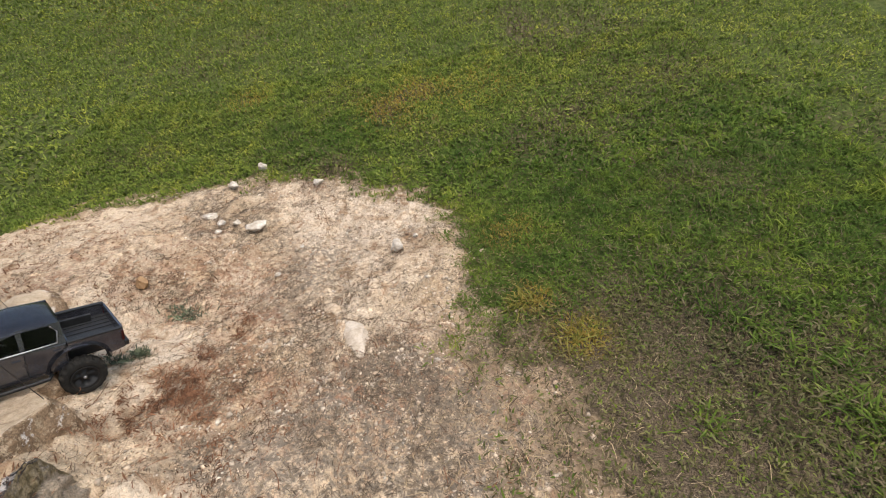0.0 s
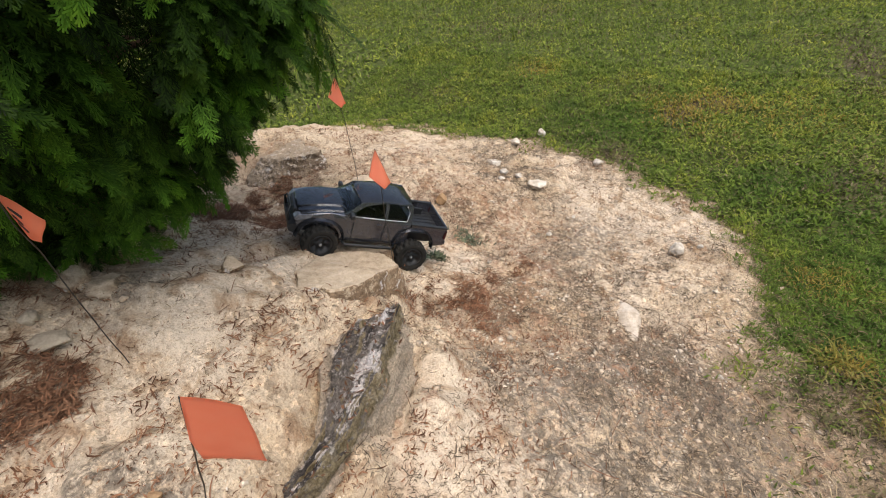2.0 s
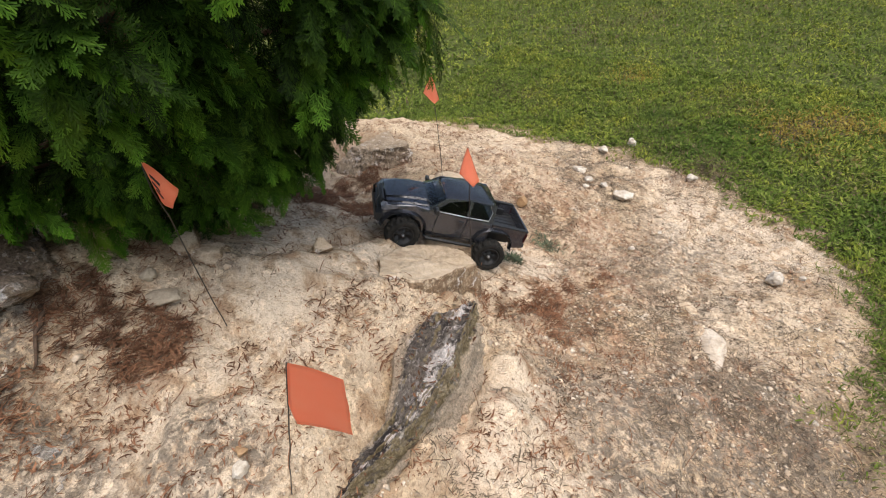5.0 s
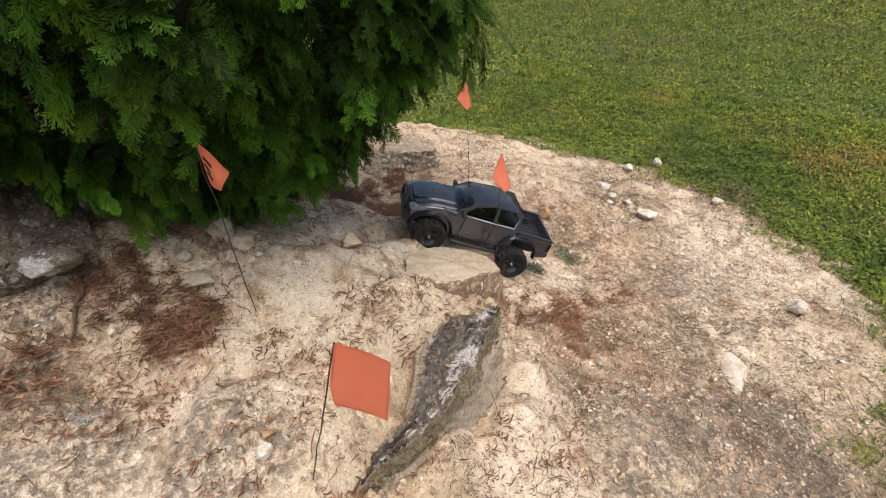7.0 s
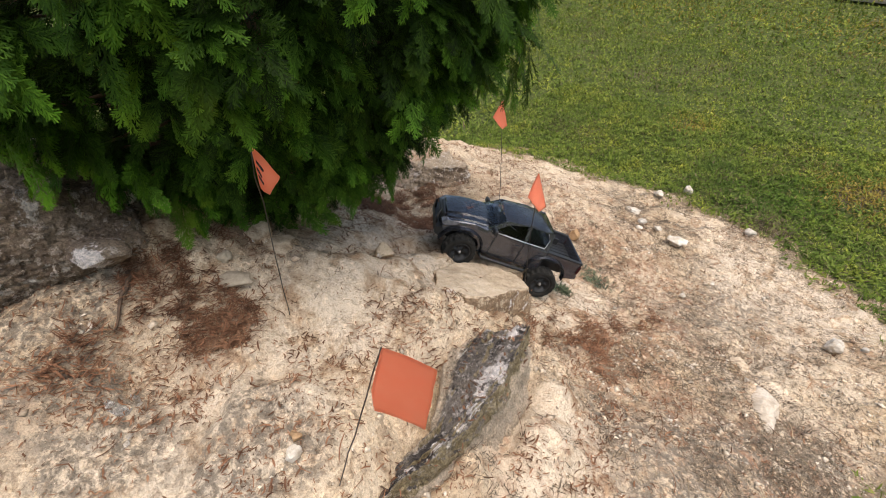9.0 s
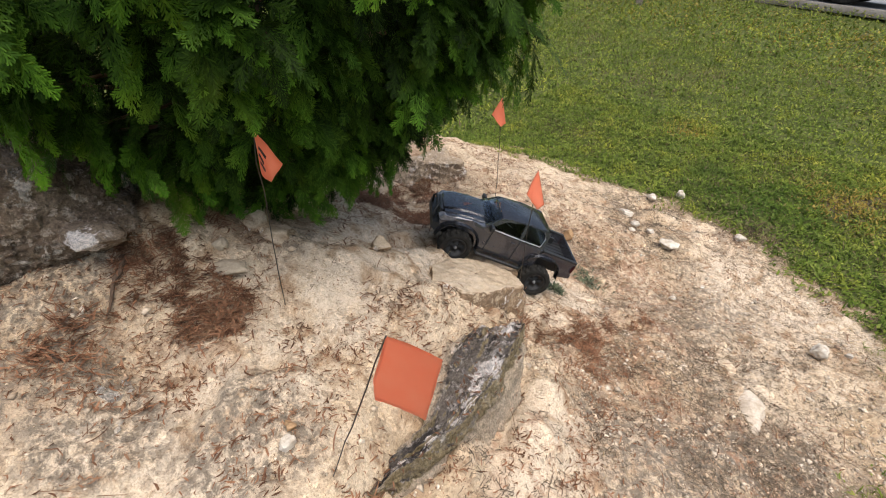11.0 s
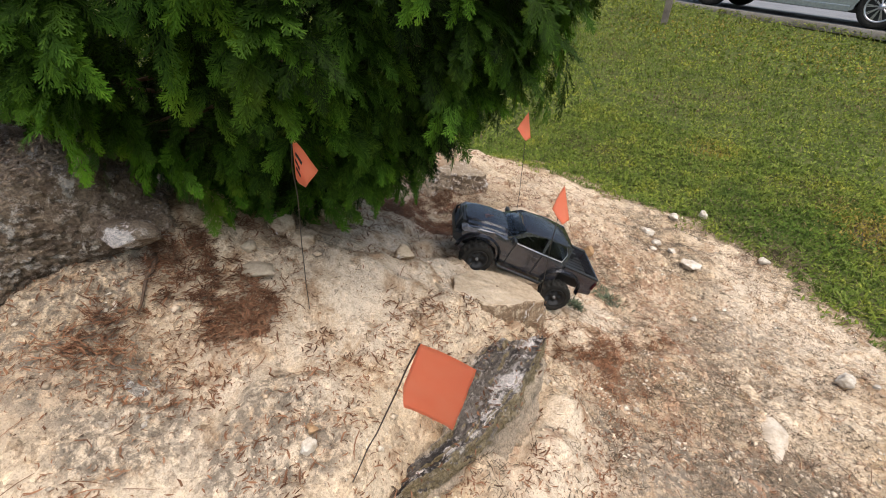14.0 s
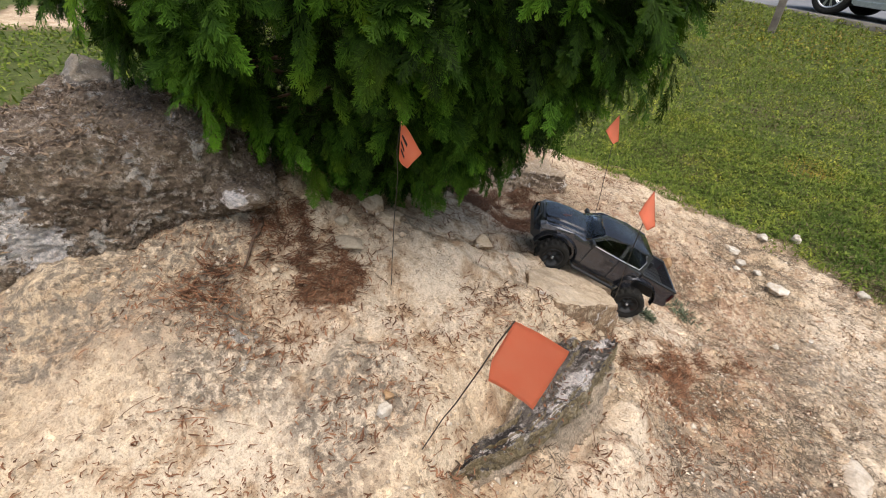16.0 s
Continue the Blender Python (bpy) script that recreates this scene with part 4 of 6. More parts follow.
    boulder("rock", pose(-1.37, -0.36, 0.575, 0, 0, 10), (0.055, 0.04, 0.028), 85, WHITE_ROCK, "small pale rock with grey crust", 6, 0.14, 4)
    stone(-1.495, -0.045, (0.052, 0.030, 0.020), 91, TAN_STONE, "pale smooth oval stone beside brown needles", 36, 0.35, cuts=-3)
    stone(-1.55, -0.035, (0.022, 0.018, 0.016), 92, TAN_STONE, "small pale stone above the oval one", 10, 0.25, cuts=-4)
    stone(-1.43, 0.36, (0.045, 0.035, 0.03), 93, SANDY_ROCK, "tan stone in the sandy hollow", 10, 0.3)
    stone(-1.47, 2.46, (0.043, 0.030, 0.028), 101, PALE_STONE, "white squared stone at the lawn's edge", 20, 0.15)
    stone(-1.40, 2.745, (0.036, 0.026, 0.030), 102, PALE_STONE, "cream stone standing in the grass", 50, 0.05)
    stone(-1.455, 2.09, (0.066, 0.034, 0.030), 103, PALE_STONE, "long white stone lying on bare earth", 12, 0.2)
    stone(-1.36, 2.02, (0.042, 0.026, 0.020), 104, PALE_STONE, "flat pale stone lying on earth", -15, 0.25)
    stone(-1.26, 2.00, (0.024, 0.020, 0.016), 105, PALE_STONE, "small white stone lying on the gravel", 0, 0.2)
    stone(-1.135, 1.945, (0.068, 0.044, 0.036), 106, PALE_STONE, "pale rough stone with a pitted top", 35, 0.2)
    stone(-1.33, 1.92, (0.022, 0.018, 0.015), 107, PALE_STONE, "small white stone lying on the gravel", 0, 0.2)
    stone(-0.402, 1.74, (0.040, 0.036, 0.032), 108, PALE_STONE, "squared white stone on bare earth", 15, 0.15)
    stone(-0.315, 1.78, (0.016, 0.014, 0.012), 109, PALE_STONE, "small white stone lying on the gravel", 0, 0.2)
    stone(-0.93, 2.385, (0.036, 0.024, 0.024), 110, PALE_STONE, "pale stone with a dark underside", 20, 0.15)
    stone(-0.497, 1.155, (0.058, 0.125, 0.03), 111, CREAM_STONE, "long cream slab of stone bedded in gravel", 32, 0.45)
    stone(-1.44, 1.466, (0.032, 0.028, 0.036), 112, ORANGE_STONE, "ochre rounded stone on bare earth", 0, 0.15)
    stone(-0.62, 1.33, (0.05, 0.045, 0.02), 113, SANDY_ROCK, "worn tan rock face in the gravel", 0, 0.5)
    stone(-0.9, 1.85, (0.016, 0.014, 0.012), 114, PALE_STONE, "small white stone lying on the gravel", 0, 0.2)
    stone(-0.95, 1.62, (0.018, 0.013, 0.012), 115, PALE_STONE, "small white stone lying on the gravel", 40, 0.2)
    stone(-1.045, -0.145, (0.014, 0.022, 0.016), 116, PALE_STONE, "white chip of stone on the sand", 10, 0.2)
    stone(-1.065, -0.125, (0.016, 0.012, 0.010), 117, ORANGE_STONE, "small tan stone chip", 10, 0.2)


build_rocks()


# ---- scattered stuff ----
RNG = np.random.default_rng(5)


def chip():
    v = np.array([(1, 0, 0), (0, 1, 0), (-1, 0, 0), (0, -1, 0), (0, 0, 1), (0.3, 0.2, -1)], float)
    f = np.array([(0, 1, 4), (1, 2, 4), (2, 3, 4), (3, 0, 4), (1, 0, 5), (2, 1, 5), (3, 2, 5), (0, 3, 5)])
    return v, f


def sow(n, x0, x1, y0, y1, chance):
    x, y = RNG.uniform(x0, x1, n), RNG.uniform(y0, y1, n)
    keep = RNG.random(n) < chance(x, y)
    return x[keep], y[keep]


def build_gravel():
    iv, jf = chip()

    def chance(x, y):
        right = smooth(-0.72, -0.5, 0.882 * x + 0.471 * y)
        return bareness(x, y) * (0.30 + 0.70 * right) * (1 - 0.8 * pale_cover(x, y) * (y < 1.4)) * (0.25 + 0.75 * smooth(0.38, 0.66, fbm(x, y, 3.5, 51)))
    x, y = sow(125000, -2.6, 0.5, -0.8, 2.7, chance)
    n = len(x)
    r = np.clip(np.exp(RNG.normal(-5.85, 0.58, n)), 0.0014, 0.013)
    z = height(x, y)
    shape = 1 + RNG.uniform(-0.40, 0.34, (n, len(iv), 1))
    flat = np.stack([RNG.uniform(0.8, 1.4, n), RNG.uniform(0.55, 1.1, n), RNG.uniform(0.35, 0.65, n)], 1)
    a = RNG.uniform(0, 2 * np.pi, n)
    v = iv[None] * shape * flat[:, None] * r[:, None, None]
    vx = v[..., 0] * np.cos(a)[:, None] - v[..., 1] * np.sin(a)[:, None]
    vy = v[..., 0] * np.sin(a)[:, None] + v[..., 1] * np.cos(a)[:, None]
    V = np.stack([vx + x[:, None], vy + y[:, None], v[..., 2] + (z + r * 0.12)[:, None]], -1).reshape(-1, 3)
    Fc = (jf[None] + (np.arange(n) * len(iv))[:, None, None]).reshape(-1, 3)
    ob = link_mesh("gravel", array_mesh("gravel", V, [Fc]), PEBBLE)
    tagged(ob, "loose pale gravel and stone chips on bare earth", "gravel", kind="stuff")


def strips(x, y, z, ang, lean, length, width, curl, droop, segs=2, foot=1.0):
    """Narrow bent leaves from a foot: verts and faces. lean: degrees from upright (radians), curl: sideways bend."""
    n = len(x)
    rows = []
    px, py, pz = x.copy(), y.copy(), z.copy()
    a, l = ang.copy(), lean.copy()
    step = length / segs
    for k in range(segs + 1):
        w = width * (foot if k == 0 else (1.0 if k < segs else 0.12)) * 0.5
        sx, sy = -np.sin(ang) * w, np.cos(ang) * w
        rows.append(np.stack([px - sx, py - sy, pz], 1))
        rows.append(np.stack([px + sx, py + sy, pz], 1))
        px, py, pz = px + np.cos(a) * np.sin(l) * step, py + np.sin(a) * np.sin(l) * step, pz + np.cos(l) * step
        l, a = l + droop, a + curl
    V = np.stack(rows, 1)[:, :-1]
    base = (np.arange(n) * (2 * segs + 1))[:, None]
    F = np.concatenate([base + np.array([[2 * k, 2 * k + 1, 2 * k + 3, 2 * k + 2]]) for k in range(segs - 1)])
    k = 2 * segs - 2
    return V.reshape(-1, 3), [F, base + np.array([[k, k + 1, k + 2]])]


def build_litter():
    def chance(x, y):
        left = 1 - smooth(-0.75, -0.55, 0.882 * x + 0.471 * y)
        drift = smooth(0.50, 0.62, fbm(x, y, 6, 61))
        return np.clip(bareness(x, y) * (0.85 * litter_cover(x, y, 0.8) + left * (0.02 + 0.26 * drift) + 0.08 * drift), 0, 1)
    x, y = sow(170000, -2.6, 0.1, -0.8, 2.4, chance)
    n = len(x)
    z = height(x, y) + RNG.uniform(0.001, 0.007, n)
    length = np.clip(np.exp(RNG.normal(-4.5, 0.5, n)), 0.004, 0.036)
    V, F = strips(x, y, z, RNG.uniform(0, 6.28, n), RNG.uniform(1.15, 1.5, n), length, np.minimum(length * RNG.uniform(0.10, 0.26, n), 0.0042),
                  RNG.normal(0, 0.55, n), RNG.normal(0.12, 0.40, n), 3, 0.3)
    ob = link_mesh("leaf_litter", array_mesh("leaf_litter", V, F), LITTER)
    tagged(ob, "curled brown dead leaves and needles scattered on sand", "leaf litter", kind="stuff")
    # needle heaps
    x, y = sow(190000, -2.2, -0.5, -0.5, 1.3, lambda x, y: bareness(x, y) * smooth(0.30, 0.85, litter_cover(x, y, 0.0)))
    n = len(x)
    V, F = strips(x, y, height(x, y) + RNG.uniform(0.001, 0.016, n), RNG.uniform(0, 6.28, n), RNG.uniform(1.2, 1.75, n), RNG.uniform(0.012, 0.04, n),
                  RNG.uniform(0.0016, 0.0038, n), RNG.normal(0, 0.35, n), RNG.normal(0, 0.3, n))
    ob = link_mesh("needle_litter", array_mesh("needle_litter", V, F), LITTER)
    tagged(ob, "heaps of reddish brown dead conifer needles", "needle litter", kind="stuff")
    # fine grey-brown debris matted over the gravel
    def matted(x, y):
        right = smooth(-0.80, -0.50, 0.882 * x + 0.471 * y)
        streak = smooth(0.42, 0.64, 0.6 * fbm(x, y, 5.5, 73) + 0.4 * fbm(x, y, 17, 75))
        return bareness(x, y) * (0.25 + 0.75 * right) * (0.08 + 0.92 * streak) * (1 - 0.75 * pale_cover(x, y))
    x, y = sow(230000, -2.3, 0.25, 0.1, 2.6, matted)
    n = len(x)
    V, F = strips(x, y, height(x, y) + RNG.uniform(0.001, 0.004, n), RNG.uniform(0, 6.28, n), RNG.uniform(1.42, 1.60, n), np.clip(np.exp(RNG.normal(-4.1, 0.45, n)), 0.006, 0.05),
                  RNG.uniform(0.0009, 0.0024, n), RNG.normal(0, 0.6, n), RNG.normal(0, 0.10, n))
    ob = link_mesh("dead_stems", array_mesh("dead_stems", V, F), DEBRIS)
    tagged(ob, "fine grey-brown dead stems and needles matted on the gravel", "plant debris", kind="stuff")
    # straw along the lawn's edge and on the gravel
    def edge(x, y):
        d = bare_depth(x, y)
        return np.exp(-((d - 0.02) / 0.13) ** 2) * 0.8 + bareness(x, y) * 0.10 * smooth(0.45, 0.6, fbm(x, y, 5, 71)) + 0.5 * bumps(-0.02, 0.58, 0.12, x, y) + 0.4 * bumps(0.12, 0.78, 0.10, x, y) + 0.25 * bumps(0.35, 0.72, 0.25, x, y)
    x, y = sow(52000, -3.1, 0.9, 0.1, 2.8, edge)
    n = len(x)
    V, F = strips(x, y, height(x, y) + RNG.uniform(0.001, 0.008, n), RNG.uniform(0, 6.28, n), RNG.uniform(1.25, 1.6, n), np.clip(np.exp(RNG.normal(-3.5, 0.45, n)), 0.01, 0.09),
                  RNG.uniform(0.0008, 0.0020, n), RNG.normal(0, 0.4, n), RNG.normal(0, 0.25, n))
    ob = link_mesh("dry_straw", array_mesh("dry_straw", V, F), STRAW)
    tagged(ob, "dry straw and dead grass stems along the lawn's edge", "straw", kind="stuff")


def crumbs_on(ob, count, reach, seed, label, x0, x1, y0, y1, material=None):
    """Dead leaves and bits lying on a rock's upper faces."""
    tree = BVHTree.FromPolygons([ob.matrix_world @ v.co for v in ob.data.vertices], [p.vertices[:] for p in ob.data.polygons])
    rng = np.random.default_rng(seed)
    pts = []
    for _ in range(count):
        x, y = rng.uniform(x0, x1), rng.uniform(y0, y1)
        if float(vnoise(x * 14, y * 14, seed)) < 0.30:
            continue
        p, n, _, _ = tree.ray_cast(Vector((x, y, 3)), Vector((0, 0, -1)))
        if p and n.z > 0.45 and p.z > ground_z(x, y):
            pts.append(p[:])
    pts = np.array(pts)
    k = len(pts)
    ln = rng.uniform(0.008, reach, k)
    V, F = strips(pts[:, 0], pts[:, 1], pts[:, 2] + rng.uniform(0.001, 0.006, k), rng.uniform(0, 6.28, k), rng.uniform(1.15, 1.55, k), ln, ln * rng.uniform(0.1, 0.3, k), rng.normal(0, 0.45, k), rng.normal(0.1, 0.3, k), 3, 0.2)
    tagged(link_mesh("leaf_crumbs", array_mesh("leaf_crumbs", V, F), material or LITTER), label, "leaf litter", kind="stuff")


def goldness(x, y):
    """Where dry grass has turned yellow rather than brown."""
    c = 0.0
    for cx, cy, r in ((-0.60, 3.36, 0.22), (-0.40, 3.60, 0.22), (0.06, 3.5, 0.25), (0.16, 1.28, 0.06), (0.30, 1.08, 0.06), (0.12, 1.72, 0.10), (-1.9, 3.9, 0.2), (-3.9, 7.6, 0.7), (-1.5, 7.9, 0.8)):
        c = c + bumps(cx, cy, r, x, y)
    return np.clip(c * 1.5, 0, 1)


def build_lawn():
    Vs, Fq, Ft, D, G, L, n0 = [], [], [], [], [], [], 0
    # plots of lawn: bounds, blades sown, length, width
    plots = ((-0.3, 1.7, -0.1, 2.1, 108000, 0.034, 0.0030), (1.7, 2.8, -0.2, 4.2, 20000, 0.040, 0.0055), (-3.3, 1.7, 2.1, 4.2, 90000, 0.040, 0.0060), (-7.0, 5.5, 4.2, 6.6, 82000, 0.046, 0.0082),
             (-14.0, 7.0, 6.6, ROAD_Y - 0.15, 62000, 0.058, 0.0140), (-5.4, -3.3, -0.1, 4.2, 11000, 0.06, 0.013), (-15, -5.4, -4.5, 4.2, 16000, 0.08, 0.027), (2.8, 7.0, -3.0, 4.2, 8000, 0.07, 0.024), (-5.4, 2.8, -4.5, -0.1, 11000, 0.06, 0.019))
    for x0, x1, y0, y1, n, length, width in plots:
        def chance(x, y):
            thin = smooth(0.25, 0.75, bumps(0.30, 0.62, 0.30, x, y)) * 0.55
            return (1 - bareness(x, y)) * (1 - thin)
        x, y = sow(n, x0, x1, y0, y1, chance)
        k = len(x)
        tuft = 0.6 * fbm(x, y, 9.0, 91) + 0.4 * vnoise(x * 24, y * 24, 95)
        tuft = np.clip((tuft - 0.5) * 1.9 + 0.5, 0, 1)
        ln = length * RNG.uniform(0.55, 1.35, k) * (0.60 + 0.8 * tuft)
        broad = RNG.random(k) < 0.60
        ln = ln * (1 - 0.35 * bumps(0.35, 0.75, 0.35, x, y))
        w = width * np.where(broad, RNG.uniform(1.2, 2.0, k), RNG.uniform(0.6, 1.0, k))
        ln = np.where(broad, ln * 0.62, ln)
        z = height(x, y) + np.where(broad, RNG.uniform(0.0, 0.8, k), RNG.uniform(0, 0.15, k)) * length * (0.35 + 0.8 * tuft)
        V, F = strips(x, y, z, RNG.uniform(0, 6.28, k), np.where(broad, RNG.uniform(0.6, 1.5, k), RNG.uniform(0.2, 1.2, k)), ln, w,
                      RNG.normal(0, 0.25, k), RNG.uniform(0.1, 0.7, k))
        Vs.append(V)
        Fq.append(F[0] + n0)
        Ft.append(F[1] + n0)
        n0 += len(V)
        G.append(np.repeat(goldness(x, y), len(V) // k))
        clover = 0.45 * (1 - smooth(1.6, 3.4, y)) + sum(bumps(cx, cy, r, x, y) for cx, cy, r in ((0.40, 1.85, 0.22), (0.75, 1.6, 0.28), (1.15, 1.35, 0.30), (0.65, 1.2, 0.2), (1.3, 2.2, 0.4), (0.1, 2.5, 0.25), (-0.9, 3.1, 0.3), (0.25, 1.5, 0.2)))
        L.append(np.repeat(np.clip(clover, 0, 1), len(V) // k))
        D.append(np.repeat((RNG.random(k) < dryness(x, y)).astype(float) * RNG.uniform(0.4, 1.0, k), len(V) // k))
    ob = link_mesh("lawn_grass", array_mesh("lawn_grass", np.concatenate(Vs), [np.concatenate(Fq), np.concatenate(Ft)], False, [("dry", np.concatenate(D)), ("gold", np.concatenate(G)), ("lush", np.concatenate(L))]), GRASS)
    tagged(ob, "short mown green lawn of grass and small-leaved weeds with yellowed patches", "grass", kind="stuff")
    # coarse tufts
    cx = np.concatenate([RNG.uniform(0.5, 2.0, 60), np.array([0.80, 0.88, 0.74, 0.92, 0.98, 0.84, 0.94, 0.16, 0.30, 0.11])])
    cy = np.concatenate([RNG.uniform(0.3, 3.0, 60), np.array([1.08, 0.95, 1.12, 0.76, 0.86, 1.02, 0.68, 1.27, 1.08, 1.23])])
    m = 26
    x, y = np.repeat(cx, m) + RNG.normal(0, 0.022, len(cx) * m), np.repeat(cy, m) + RNG.normal(0, 0.022, len(cx) * m)
    k = len(x)
    dry = np.repeat((np.arange(len(cx)) >= 67).astype(float) * 0.45, m)
    V, F = strips(x, y, height(x, y), RNG.uniform(0, 6.28, k), RNG.uniform(0.4, 1.3, k), RNG.uniform(0.05, 0.11, k), RNG.uniform(0.003, 0.0055, k), RNG.normal(0, 0.15, k), RNG.uniform(0.1, 0.5, k), 3)
    ob = link_mesh("grass_tufts", array_mesh("grass_tufts", V, F, False, [("dry", np.repeat(dry, len(V) // k)), ("gold", np.repeat(dry, len(V) // k) * 2), ("lush", np.full(len(V), 0.8))]), GRASS)
    tagged(ob, "coarse long-bladed grass tufts standing out of the lawn", "grass tufts", kind="stuff")


def weed(x, y, size, seed):
    rng = np.random.default_rng(seed)
    k = 190
    px, py = x + rng.normal(0, size * 0.45, k), y + rng.normal(0, size * 0.28, k)
    V, F = strips(px, py, height(px, py), rng.uniform(0, 6.28, k), rng.uniform(0.5, 1.4, k), rng.uniform(0.012, 0.035, k), rng.uniform(0.003, 0.006, k), rng.normal(0, 0.3, k), rng.uniform(0, 0.5, k))
    ob = link_mesh("weed", array_mesh("weed", V, F), WEED)
    tagged(ob, "low grey-green weed sprouting from bare sand", "weed", kind="stuff")


WEED = speckled("weed_leaves", [(0.3, (0.07, 0.09, 0.05)), (0.7, (0.15, 0.17, 0.09))], 20, 0.7, 6, 0.0, island=0.4, world_space=True)
build_gravel()
build_litter()


def build_roots():
    """Dead roots twisting out of the sand at the rock's low end."""
    rng = random.Random(77)
    tangle = empty("root_tangle", pose(-0.93, -0.02, ground_z(-0.93, -0.02)), "dark weathered tangle of dead roots at the rock's low end", "roots")
    for k in range(6):
        x, y = -0.895 - 0.007 * k, 0.015 - 0.012 * (k % 3)
        a = math.radians(rng.uniform(-112, -86))
        pts, rad = [], []
        for i in range(9):
            pts.append((x, y, ground_z(x, y) + 0.004 + 0.010 * math.sin(0.45 * i + k) * (i < 7) - 0.012 * (i > 6)))
            rad.append(0.0042 * (1 - i / 9.5) * rng.uniform(0.75, 1.15))
            a += rng.uniform(-0.42, 0.42)
            x, y = x + 0.010 * math.cos(a), y + 0.010 * math.sin(a)
        foot = tangle.matrix_world.translation
        part("root", tube_bm(bmesh.new(), [Vector(p) - foot for p in pts], rad, 7), BARK, tangle, "", True)
    bm = bmesh.new()
    x, y, a, pts, rad = -1.585, -0.235, 0.2, [], []
    for i in range(9):
        pts.append((x, y, ground_z(x, y) + 0.012))
        rad.append(0.007 * (1 - i / 11))
        a += rng.uniform(-0.35, 0.3)
        x, y = x + 0.016 * math.cos(a), y + 0.016 * math.sin(a)
    tube_bm(bm, pts, rad, 7)
    ob = part("root", bm, BARK, None, "", True)
    tagged(ob, "grey bare root lying between brown needle heaps", "root")
    n = 420
    x, y = sow(n * 4, -1.9, 0.1, -0.7, 2.3, lambda x, y: 0.3 * bareness(x, y))
    k = len(x)
    V, F = strips(x, y, height(x, y) + 0.004, RNG.uniform(0, 6.28, k), RNG.uniform(1.45, 1.58, k), RNG.uniform(0.03, 0.11, k), RNG.uniform(0.0012, 0.0028, k), RNG.normal(0, 0.3, k), RNG.normal(0.0, 0.06, k), 4, 0.8)
    ob = link_mesh("twigs", array_mesh("twigs", V, F), LITTER)
    tagged(ob, "thin brown dead twigs lying on the sand", "twigs", kind="stuff")


build_roots()
bpy.context.view_layer.update()
crumbs_on(BIG, 17000, 0.026, 4, "dead leaf crumbs lying on the large boulder", -2.6, -1.3, -1.1, -0.15, CRUMBS)
crumbs_on(RIB, 700, 0.02, 6, "dead leaf crumbs caught on the rock rib", -1.15, -0.85, -0.12, 0.55)
build_lawn()
weed(-1.242, 1.358, 0.085, 1)
weed(-1.278, 1.036, 0.05, 2)
weed(-1.23, 1.08, 0.03, 3)


# ---- conifer ----
TREE = (-1.912, 0.288, 0.64)


def crown_radius(z):
    """Bowl below, dome above."""
    low = 1.13 * np.sqrt(np.clip(z - TREE[2] + 0.035, 0, None))
    return np.where(z < 1.35, low, 0.965 * np.sqrt(np.clip(1 - ((z - 1.35) / 0.75) ** 2, 0, 1)))


def spray(rng, length=0.11, step=0.0072, lob=0.0118, wide=0.0038):
    """One flat fern-like branchlet with blunt scale lobes, its stem along +x, lying in the xy plane: verts and triangles."""
    V, F = [], []

    def lobe(p, d, ln, w):
        n = len(V)
        s = np.array([-d[1], d[0], 0]) * w * 0.5
        V.extend([p - s * 0.45, p + s * 0.45, p + d * ln + s * 0.6, p + d * ln - s * 0.6])
        F.extend([[n, n + 1, n + 2], [n, n + 2, n + 3]])

    def twig(p, a, ln, z):
        d = np.array([math.cos(a), math.sin(a), z])
        lobe(p, d, ln * 1.08, wide)
        k = max(2, int(ln / step))
        for i in range(k):
            t = (i + 0.6) / (k + 0.4)
            for side in (-1, 1):
                b = a + side * rng.uniform(0.42, 0.62)
                lobe(p + d * ln * t, np.array([math.cos(b), math.sin(b), z + rng.normal(0, 0.15)]), lob * (1.15 - 0.45 * t), wide)
    twig(np.array([length * 0.55, 0, 0.0]), 0.0, length * 0.45, 0.0)
    lobe(np.zeros(3), np.array([1.0, 0, 0]), length * 0.75, 0.003)
    k = 5
    for i in range(k):
        t = 0.15 + 0.62 * i / (k - 1)
        for side in (-1, 1):
            a = side * rng.uniform(0.42, 0.65)
            twig(np.array([length * (t + side * 0.025), 0, 0]), a, length * (0.42 - 0.30 * t) * rng.uniform(0.8, 1.15), rng.normal(0, 0.12))
    return np.array(V), np.array(F)


